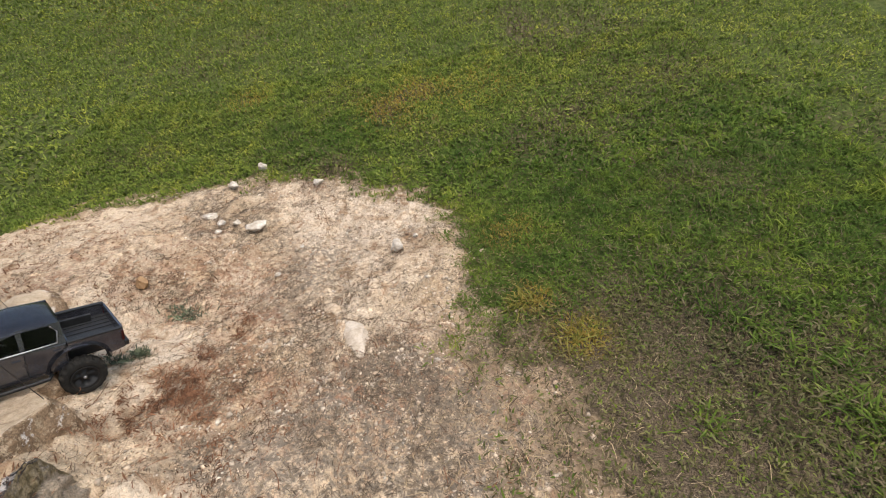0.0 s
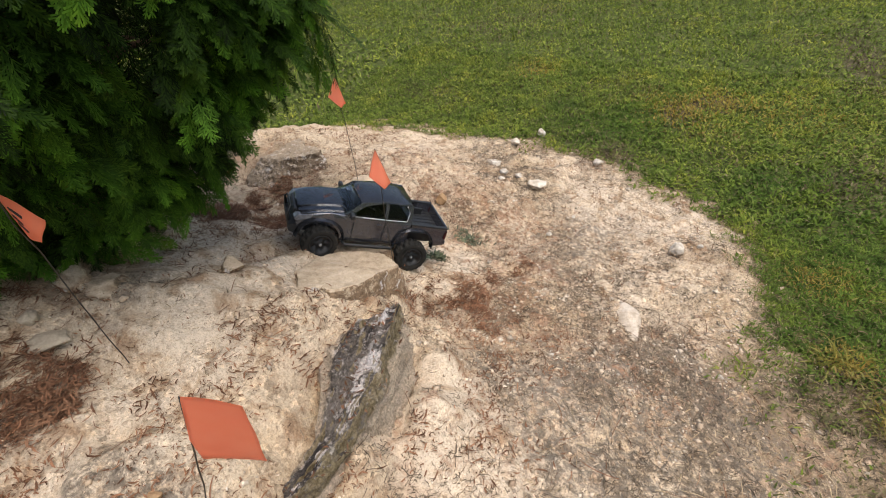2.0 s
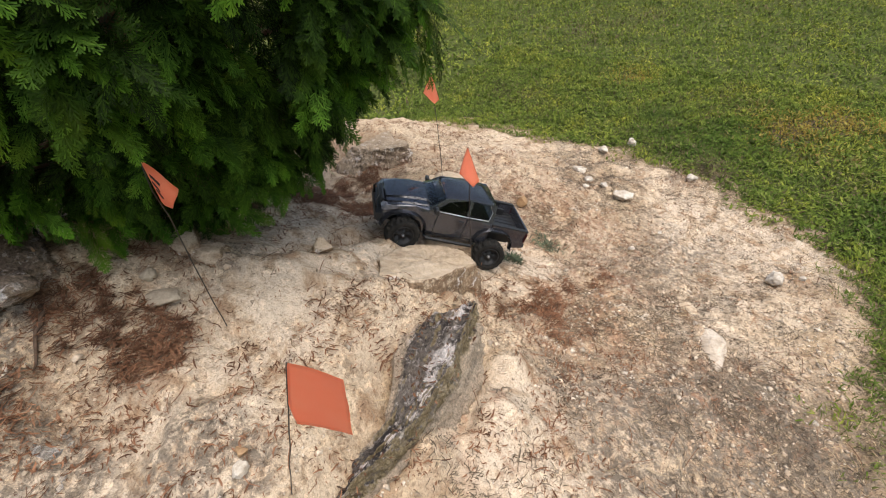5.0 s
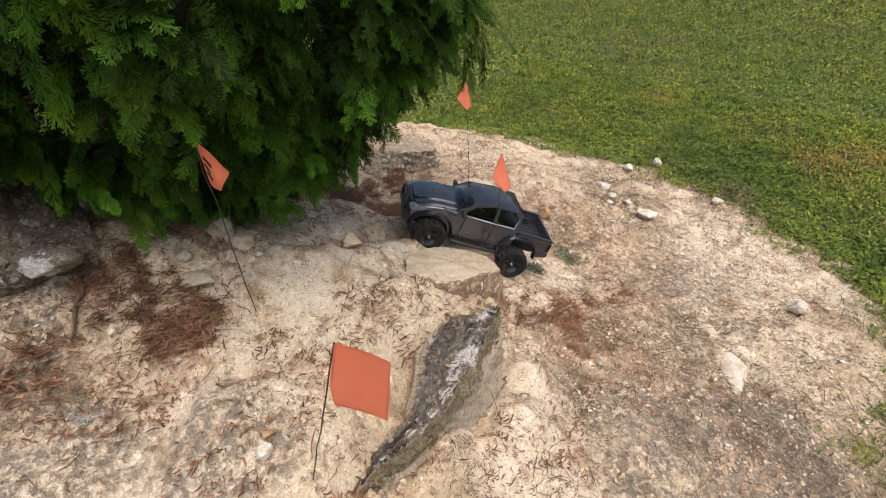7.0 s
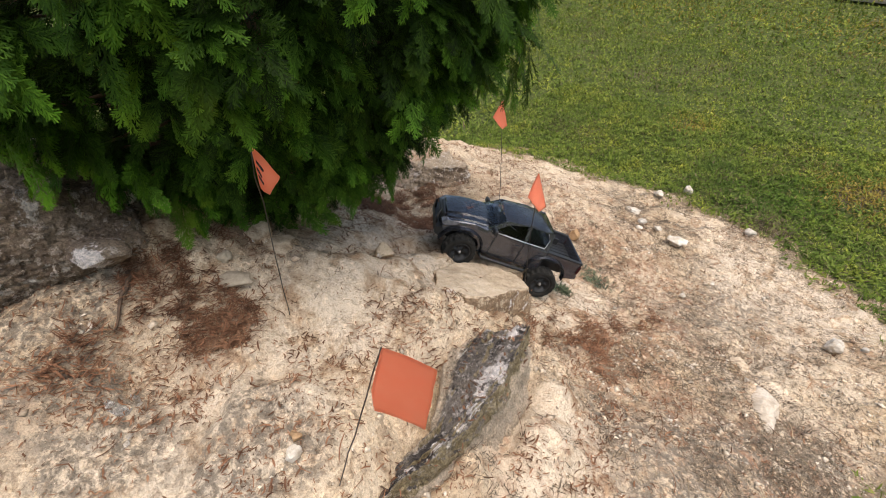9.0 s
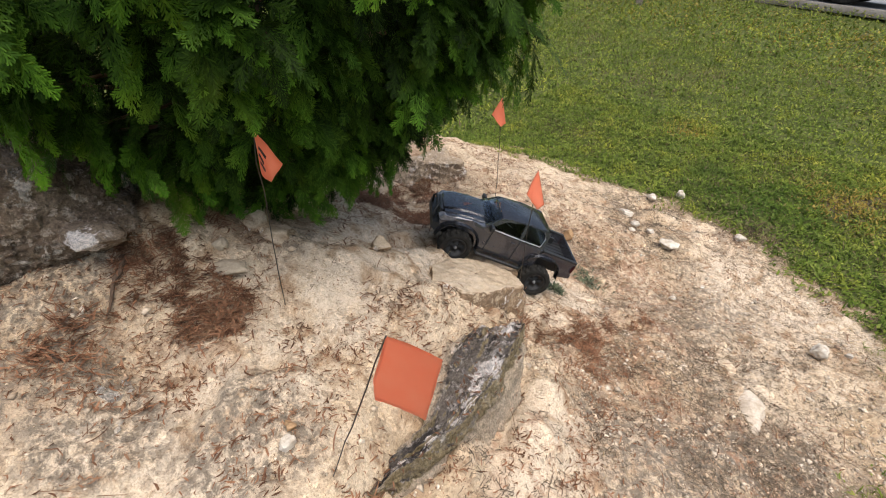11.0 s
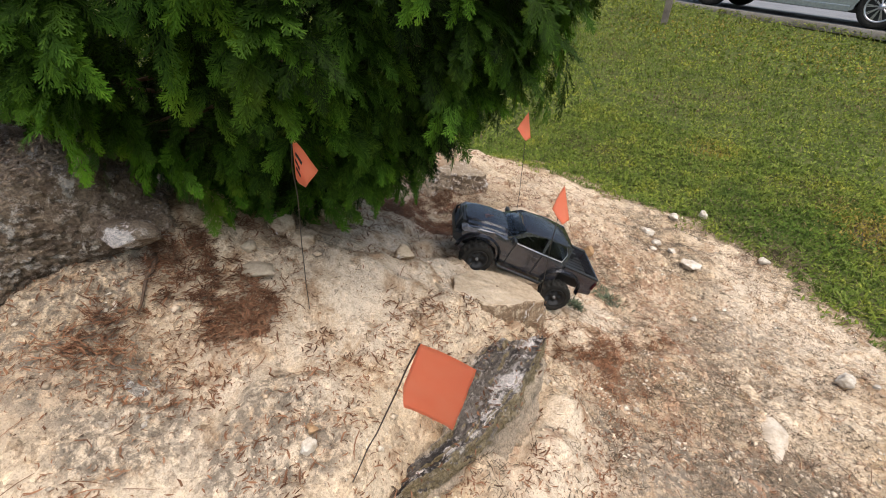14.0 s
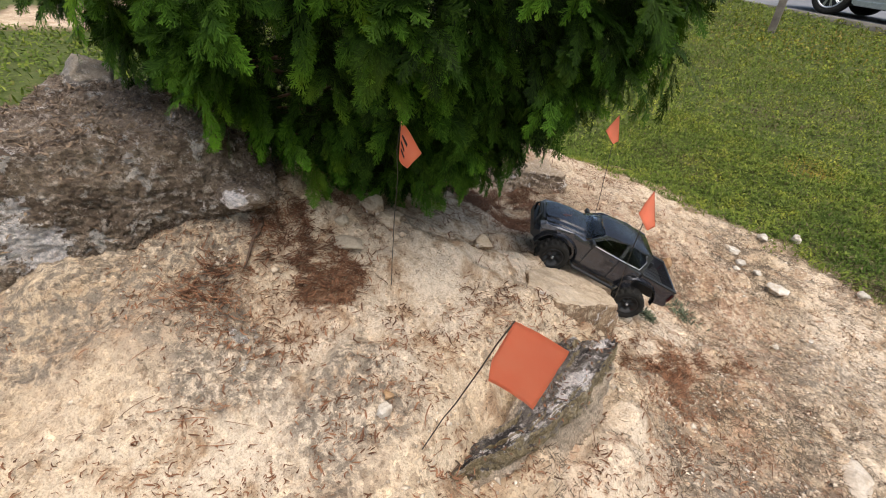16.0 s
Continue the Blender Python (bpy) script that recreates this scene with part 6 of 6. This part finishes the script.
        for x in (-0.08, -0.36):
            bm = box_bm(bmesh.new(), x - 0.028, x + 0.028, s * 0.302 - 0.008, s * 0.302 + 0.008, 0.452, 0.466, 0.003)
            part("door_handle", scaled(bm), PAINT, t)
        # sill bar
        bm = tube_bm(bmesh.new(), [(0.27, s * 0.295, 0.235), (0.24, s * 0.330, 0.212), (-0.26, s * 0.330, 0.212), (-0.29, s * 0.295, 0.235)], 0.017, 8)
        part("rock_slider", scaled(bm), BLACK_PLASTIC, t, "", True)
        # wheel-arch flares
        for cx in (0.50, -0.50):
            bm = bmesh.new()
            pts = arch(cx, 0.212, 0.25, 12)
            inner, outer = [], []
            for x, z in pts:
                dx, dz = x - cx, z - 0.25
                inner.append((x, s * 0.285, z))
                outer.append((cx + dx * 1.09, s * 0.335, 0.25 + dz * 1.07))
            back = [(cx + (x - cx) * 1.20, s * 0.290, 0.25 + (z - 0.25) * 1.15) for x, z in pts]
            rows = [[bm.verts.new(p) for p in row] for row in (inner, outer, back)]
            for a, b in zip(rows, rows[1:]):
                for i in range(len(pts) - 1):
                    bm.faces.new((a[i], a[i + 1], b[i + 1], b[i]))
            bmesh.ops.solidify(bm, geom=bm.faces[:], thickness=0.008)
            part("fender_flare", crisp(scaled(bm)), PAINT, t, "raised arch flare with a light upper edge", True)
        # mirrors
        bm = box_bm(bmesh.new(), 0.215, 0.255, min(s * 0.30, s * 0.385), max(s * 0.30, s * 0.385), 0.53, 0.58, 0.010)
        part("side_mirror", scaled(bm), BLACK_PLASTIC, t, "", True)
        # headlights
        bm = prism_bm(bmesh.new(), [(0.735, 0.405), (0.765, 0.415), (0.73, 0.468), (0.60, 0.492), (0.62, 0.455)], min(s * 0.17, s * 0.292), max(s * 0.17, s * 0.292))
        pinch(bm, lambda x, z: 1.0 - 0.07 * max(0.0, (x - 0.6) / 0.15))
        part("headlight", scaled(bm), LENS, t, "smoked headlight lens")
        bm = bmesh.new()
        bmesh.ops.create_uvsphere(bm, u_segments=10, v_segments=6, radius=0.014, matrix=pose(0.772, s * 0.20, 0.315))
        part("fog_lamp", scaled(bm), LED, t, "small lit blue-white lamp", True)
        # tail light
        bm = box_bm(bmesh.new(), -0.868, -0.845, min(s * 0.255, s * 0.305), max(s * 0.255, s * 0.305), 0.37, 0.47, 0.004)
        part("tail_light", scaled(bm), TAIL_RED, t)
    # windscreen and rear glass, bowed forward and back
    for name, x0, w0, z0, x1, w1, z1, bow in (("windscreen", 0.292, 0.270, 0.545, 0.135, 0.228, 0.664, 0.022), ("rear_window", -0.430, 0.262, 0.53, -0.418, 0.226, 0.700, -0.004)):
        bm = bmesh.new()
        rows = []
        for k in range(5):
            f = k / 4
            rows.append([bm.verts.new((x0 + (x1 - x0) * f + bow * (1 - y * y), y * (w0 + (w1 - w0) * f), z0 + (z1 - z0) * f)) for y in (-1, -0.6, -0.2, 0.2, 0.6, 1)])
        for p, q in zip(rows, rows[1:]):
            for c in range(5):
                bm.faces.new((p[c], p[c + 1], q[c + 1], q[c]))
        bmesh.ops.solidify(bm, geom=bm.faces[:], thickness=0.005)
        part(name, scaled(bm), CAB_GLASS, t, "clear scuffed pane", True)
    # cab inside
    bm = box_bm(bmesh.new(), -0.40, 0.16, -0.25, 0.25, 0.515, 0.532, 0.004)
    part("cab_floor", scaled(bm), BLACK_PLASTIC, t)
    for y in (-0.13, 0.13):
        bm = box_bm(bmesh.new(), -0.18, -0.13, y - 0.07, y + 0.07, 0.53, 0.65, 0.015)
        part("seat", scaled(bm), BLACK_PLASTIC, t, "", True)
    bm = box_bm(bmesh.new(), 0.02, 0.08, -0.14, -0.07, 0.532, 0.575, 0.005)
    part("receiver_box", scaled(bm), ORANGE_BOX, t, "small orange box behind the windscreen")
    bm = tube_bm(bmesh.new(), [(0.05, -0.07, 0.545), (0.0, 0.0, 0.57), (0.03, 0.08, 0.55), (-0.06, 0.15, 0.545)], 0.006, 6)
    part("cable", scaled(bm), SILVER, t, "thin loose cable", True)
    # wiper
    for y in (-0.08, 0.14):
        bm = tube_bm(bmesh.new(), [(0.322, y, 0.563), (0.285, y + 0.10, 0.578)], 0.005, 5)
        part("wiper", scaled(bm), BLACK_PLASTIC, t)
    # load bed
    for s in (-1, 1):
        bm = bmesh.new()
        outline = [(-0.435, 0.505), (-0.86, 0.495), (-0.868, 0.29), (-0.72, 0.262)] + [(x, z) for x, z in reversed(arch(-0.50, 0.212, 0.25)) if x < -0.44 and z > 0.27] + [(-0.435, 0.46)]
        y0, y1 = sorted((s * 0.268, s * 0.300))
        prism_bm(bm, outline, y0, y1)
        sliced(bm, [0.31, 0.35, 0.39, 0.43, 0.47], [-0.55, -0.65, -0.75])
        pinch(bm, lambda x, z: swell(z) * (1 - 0.10 * max(0.0, -x - 0.70)))
        part("bed_side", crisp(scaled(bm)), PAINT, t, "glossy dark grey bed panel", True)
        bm = box_bm(bmesh.new(), -0.862, -0.432, min(s * 0.262, s * 0.304), max(s * 0.262, s * 0.304), 0.496, 0.512, 0.005)
        part("bed_rail", scaled(bm), BLACK_PLASTIC, t)
    bm = box_bm(bmesh.new(), -0.872, -0.85, -0.268, 0.268, 0.285, 0.505, 0.006)
    part("tailgate", scaled(bm), PAINT, t, "closed tailgate")
    bm = box_bm(bmesh.new(), -0.850, -0.435, -0.266, 0.266, 0.385, 0.395)
    part("bed_floor", scaled(bm), BLACK_PLASTIC, t, "black ribbed bed liner")
    for i in range(7):
        y = -0.21 + i * 0.07
        bm = box_bm(bmesh.new(), -0.845, -0.45, y - 0.010, y + 0.010, 0.395, 0.402, 0.002)
        part("bed_rib", scaled(bm), BLACK_PLASTIC, t)
    bm = box_bm(bmesh.new(), -0.445, -0.432, -0.266, 0.266, 0.385, 0.512, 0.003)
    part("bed_front_wall", scaled(bm), PAINT, t)
    # bumpers, grille, bull bar
    bm = bmesh.new()
    prism_bm(bm, [(0.72, 0.255), (0.80, 0.275), (0.805, 0.345), (0.745, 0.365), (0.70, 0.33)], -0.285, 0.285)
    pinch(bm, lambda x, z: 1.0 - 0.10 * max(0.0, (x - 0.72) / 0.08))
    part("front_bumper", scaled(bm), BLACK_PLASTIC, t, "black plastic bumper")
    bm = box_bm(bmesh.new(), 0.735, 0.765, -0.165, 0.165, 0.365, 0.475, 0.010)
    part("grille", scaled(bm), BLACK_PLASTIC, t, "black honeycomb grille")
    for i in range(4):
        bm = box_bm(bmesh.new(), 0.765, 0.772, -0.15, 0.15, 0.382 + i * 0.024, 0.392 + i * 0.024, 0.002)
        part("grille_bar", scaled(bm), BLACK_PLASTIC, t)
    bm = tube_bm(bmesh.new(), [(0.79, -0.17, 0.33), (0.815, -0.165, 0.43), (0.80, -0.12, 0.478), (0.80, 0.12, 0.478), (0.815, 0.165, 0.43), (0.79, 0.17, 0.33)], 0.013, 8)
    part("bull_bar", scaled(bm), BLACK_PLASTIC, t, "black hooped bull bar", True)
    bm = box_bm(bmesh.new(), -0.915, -0.868, -0.25, 0.25, 0.268, 0.318, 0.010)
    part("rear_bumper", scaled(bm), BLACK_PLASTIC, t)
    for s in (-1, 1):
        for x in (0.50, -0.50):
            bm = box_bm(bmesh.new(), x - 0.225, x + 0.225, min(s * 0.17, s * 0.20), max(s * 0.17, s * 0.20), 0.26, 0.47, 0.006)
            part("wheel_well", scaled(bm), BLACK_PLASTIC, t)
    # running gear
    for s in (-1, 1):
        bm = box_bm(bmesh.new(), -0.80, 0.72, s * 0.10 - 0.02, s * 0.10 + 0.02, 0.22, 0.27, 0.004)
        part("chassis_rail", scaled(bm), BLACK_PLASTIC, t)
    for x, sx in ((0.50, 1), (-0.50, -1)):
        bm = tube_bm(bmesh.new(), [(x, y, 0.182 + (0.104 if x > 0 else -0.09) * y) for y in (-0.27, -0.06, 0.0, 0.06, 0.27)], [0.022, 0.022, 0.055, 0.022, 0.022], 10)
        part("axle", scaled(bm), BLACK_PLASTIC, t, "", True)
        for s in (-1, 1):
            bm = tube_bm(bmesh.new(), [(x - 0.04 * sx, s * 0.19, 0.19), (x - 0.07 * sx, s * 0.16, 0.40)], 0.022, 8)
            part("shock_absorber", scaled(bm), SILVER, t, "", True)
            bm = tube_bm(bmesh.new(), [(x, s * 0.12, 0.175), (0.12 * sx, s * 0.09, 0.22)], 0.012, 6)
            part("suspension_link", scaled(bm), BLACK_PLASTIC, t, "", True)
    bm = box_bm(bmesh.new(), -0.12, 0.14, -0.09, 0.09, 0.20, 0.30, 0.01)
    part("gearbox", scaled(bm), BLACK_PLASTIC, t)
    for x in (0.5, -0.5):
        for s in (-1, 1):
            wheel(t, x * WB, s * 0.335 * WB, (0.182 + (0.035 if x > 0 else -0.030) * s) * WB, 8 if x > 0 else 0)
    return t


build_truck(pose(-1.418, 0.828, 0.368, -3.7, -24.2, 230.8))


# ---- roadside ----
POST_WOOD = speckled("weathered_post_wood", [(0.3, (0.12, 0.10, 0.085)), (0.6, (0.21, 0.18, 0.15)), (0.8, (0.26, 0.23, 0.20))], 8, 0.9, 12, 0.5, 0.004)
CAR_PAINT = speckled("silver_green_paint", [(0.3, (0.26, 0.29, 0.29)), (0.7, (0.29, 0.32, 0.32))], 0.8, 0.25, 30, 0.0, metal=0.4)
CAR_GLASS = make_glass("car_glass", (0.16, 0.18, 0.19))
ALLOY = speckled("alloy_wheel", [(0.3, (0.40, 0.40, 0.42)), (0.7, (0.60, 0.60, 0.62))], 6, 0.3, 10, 0.0, metal=0.9)


def build_post():
    x, y = -4.45, 7.80
    z = ground_z(x, y)
    post = empty("post", pose(x, y, z, 0, 0, 20), "weathered grey wooden post standing in the lawn near the road", "post")
    bm = box_bm(bmesh.new(), -0.048, 0.048, -0.048, 0.048, -0.25, 2.2, 0.006)
    bmesh.ops.subdivide_edges(bm, edges=[e for e in bm.edges if e.calc_length() > 1], cuts=8)
    for v in bm.verts:
        v.co.x += 0.006 * math.sin(v.co.z * 5)
    part("post_shaft", bm, POST_WOOD, post)


def car_wheel(parent, x, y):
    s = 1 if y > 0 else -1
    bm = bmesh.new()
    n = 40
    rows = [(-0.10, 0.22), (-0.11, 0.30), (-0.08, 0.33), (0.08, 0.33), (0.11, 0.30), (0.105, 0.235), (0.08, 0.225)]
    rings = [[bm.verts.new((r * math.cos(2 * math.pi * i / n), s * o, r * math.sin(2 * math.pi * i / n))) for i in range(n)] for o, r in rows]
    for a, b in zip(rings, rings[1:]):
        for i in range(n):
            bm.faces.new((a[i], a[(i + 1) % n], b[(i + 1) % n], b[i]))
    tyre = part("wheel", bm, RUBBER, parent, "black road tyre on a bright alloy rim", True)
    tyre.matrix_local = pose(x, y, 0.33)
    # rim-wide black disc added as the shade inside the wheel
    bm = bmesh.new()
    bmesh.ops.create_cone(bm, cap_ends=True, segments=40, radius1=0.225, radius2=0.225, depth=0.02, matrix=pose(0, s * 0.05, 0, 90))
    part("spoke_shade_disc", bm, BLACK_PLASTIC, tyre, "black disc standing in for the shade behind the spokes")
    for k in range(10):
        a = 2 * math.pi * k / 10
        for d in (-0.07, 0.07):
            bm = tube_bm(bmesh.new(), [(0.04 * math.cos(a), s * 0.095, 0.04 * math.sin(a)), (0.215 * math.cos(a + d), s * 0.09, 0.215 * math.sin(a + d))], 0.010, 5)
            part("spoke", bm, ALLOY, tyre)
    bm = bmesh.new()
    rows = [(0.085, 0.205), (0.105, 0.212), (0.108, 0.232), (0.09, 0.236)]
    rings = [[bm.verts.new((r * math.cos(2 * math.pi * i / n), s * o, r * math.sin(2 * math.pi * i / n))) for i in range(n)] for o, r in rows]
    for a, b in zip(rings, rings[1:]):
        for i in range(n):
            bm.faces.new((a[i], a[(i + 1) % n], b[(i + 1) % n], b[i]))
    part("rim", bm, ALLOY, tyre, "bright alloy rim", True)
    bm = bmesh.new()
    bmesh.ops.create_cone(bm, cap_ends=True, segments=16, radius1=0.05, radius2=0.045, depth=0.03, matrix=pose(0, s * 0.095, 0, 90))
    part("hub", bm, ALLOY, tyre, "", True)


def build_car(m):
    c = empty("car", m, "silver-green saloon car with multi-spoke alloy wheels on the road", "car")
    # front is +x
    bm = bmesh.new()
    outline = [(2.25, 0.28), (2.32, 0.45), (2.28, 0.62), (1.95, 0.78), (1.10, 0.92), (0.95, 0.93), (-1.45, 0.97), (-2.20, 0.95), (-2.32, 0.80), (-2.36, 0.50), (-2.28, 0.28)]
    lower = [(x, z) for x, z in reversed(arch(-1.40, 0.37, 0.24, 12))]
    lower = [p for p in lower if p[1] >= 0.24]
    lower2 = [p for p in reversed(arch(1.40, 0.37, 0.24, 12)) if p[1] >= 0.24]
    prism_bm(bm, outline + [(-1.85, 0.24)] + lower + [(-0.95, 0.20), (0.95, 0.20)] + lower2 + [(1.85, 0.24)], -0.90, 0.90)
    for v in bm.verts:
        v.co.y *= 1 - 0.10 * max(0, v.co.z - 0.62) - 0.10 * max(0, abs(v.co.x) - 1.7)
    part("body_shell", bm, CAR_PAINT, c, "silver-green metallic bodywork")
    bm = bmesh.new()
    prism_bm(bm, [(1.02, 0.925), (0.30, 1.36), (0.05, 1.42), (-0.85, 1.42), (-1.15, 1.36), (-1.85, 0.965)], -0.80, 0.80)
    for v in bm.verts:
        v.co.y *= 1 - 0.42 * max(0, v.co.z - 0.95)
    part("cabin", bm, CAR_PAINT, c, "roof and pillars")
    for s in (-1, 1):
        for q in (((0.86, 0.965), (0.28, 1.32), (-0.28, 1.355), (-0.28, 0.965)), ((-0.34, 0.965), (-0.34, 1.355), (-0.86, 1.345), (-1.52, 0.985))):
            bm = bmesh.new()
            bm.faces.new([bm.verts.new((x, s * (0.802 - 0.34 * (z - 0.95)), z)) for x, z in q])
            bmesh.ops.solidify(bm, geom=bm.faces[:], thickness=0.01)
            part("side_window", bm, CAR_GLASS, c, "dark glass")
        for x in (1.02, -0.30, -1.30):
            bm = box_bm(bmesh.new(), x - 0.006, x + 0.006, s * 0.893 - 0.01, s * 0.893 + 0.01, 0.34, 0.70)
            part("door_gap", bm, BLACK_PLASTIC, c)
        bm = tube_bm(bmesh.new(), [(1.85, s * 0.885, 0.60), (0.9, s * 0.905, 0.63), (-1.0, s * 0.905, 0.66), (-2.0, s * 0.875, 0.70)], 0.014, 6)
        part("body_crease", bm, CAR_PAINT, c, "", True)
        bm = box_bm(bmesh.new(), -0.98, 0.98, s * 0.895 - 0.03, s * 0.895 + 0.03, 0.20, 0.30, 0.015)
        part("side_skirt", bm, CAR_PAINT, c, "light sill panel below the doors")
        bm = box_bm(bmesh.new(), 2.02, 2.29, min(s * 0.55, s * 0.80), max(s * 0.55, s * 0.80), 0.56, 0.68, 0.03)
        part("headlight", bm, LENS, c)
        bm = box_bm(bmesh.new(), -2.34, -2.15, min(s * 0.58, s * 0.82), max(s * 0.58, s * 0.82), 0.66, 0.86, 0.03)
        part("tail_light", bm, TAIL_RED, c)
        for x in (1.40, -1.40):
            car_wheel(c, x, s * 0.79)
    bm = box_bm(bmesh.new(), -2.2, 2.2, -0.72, 0.72, 0.19, 0.32)
    part("underbody", bm, BLACK_PLASTIC, c)


build_post()
build_car(Matrix.Translation((-3.4, 10.45, float(road_height(-3.4)) + 0.012)) @ pose(0, 0, 0, 0, -4.3, 180) @ Matrix.Scale(0.9, 4))
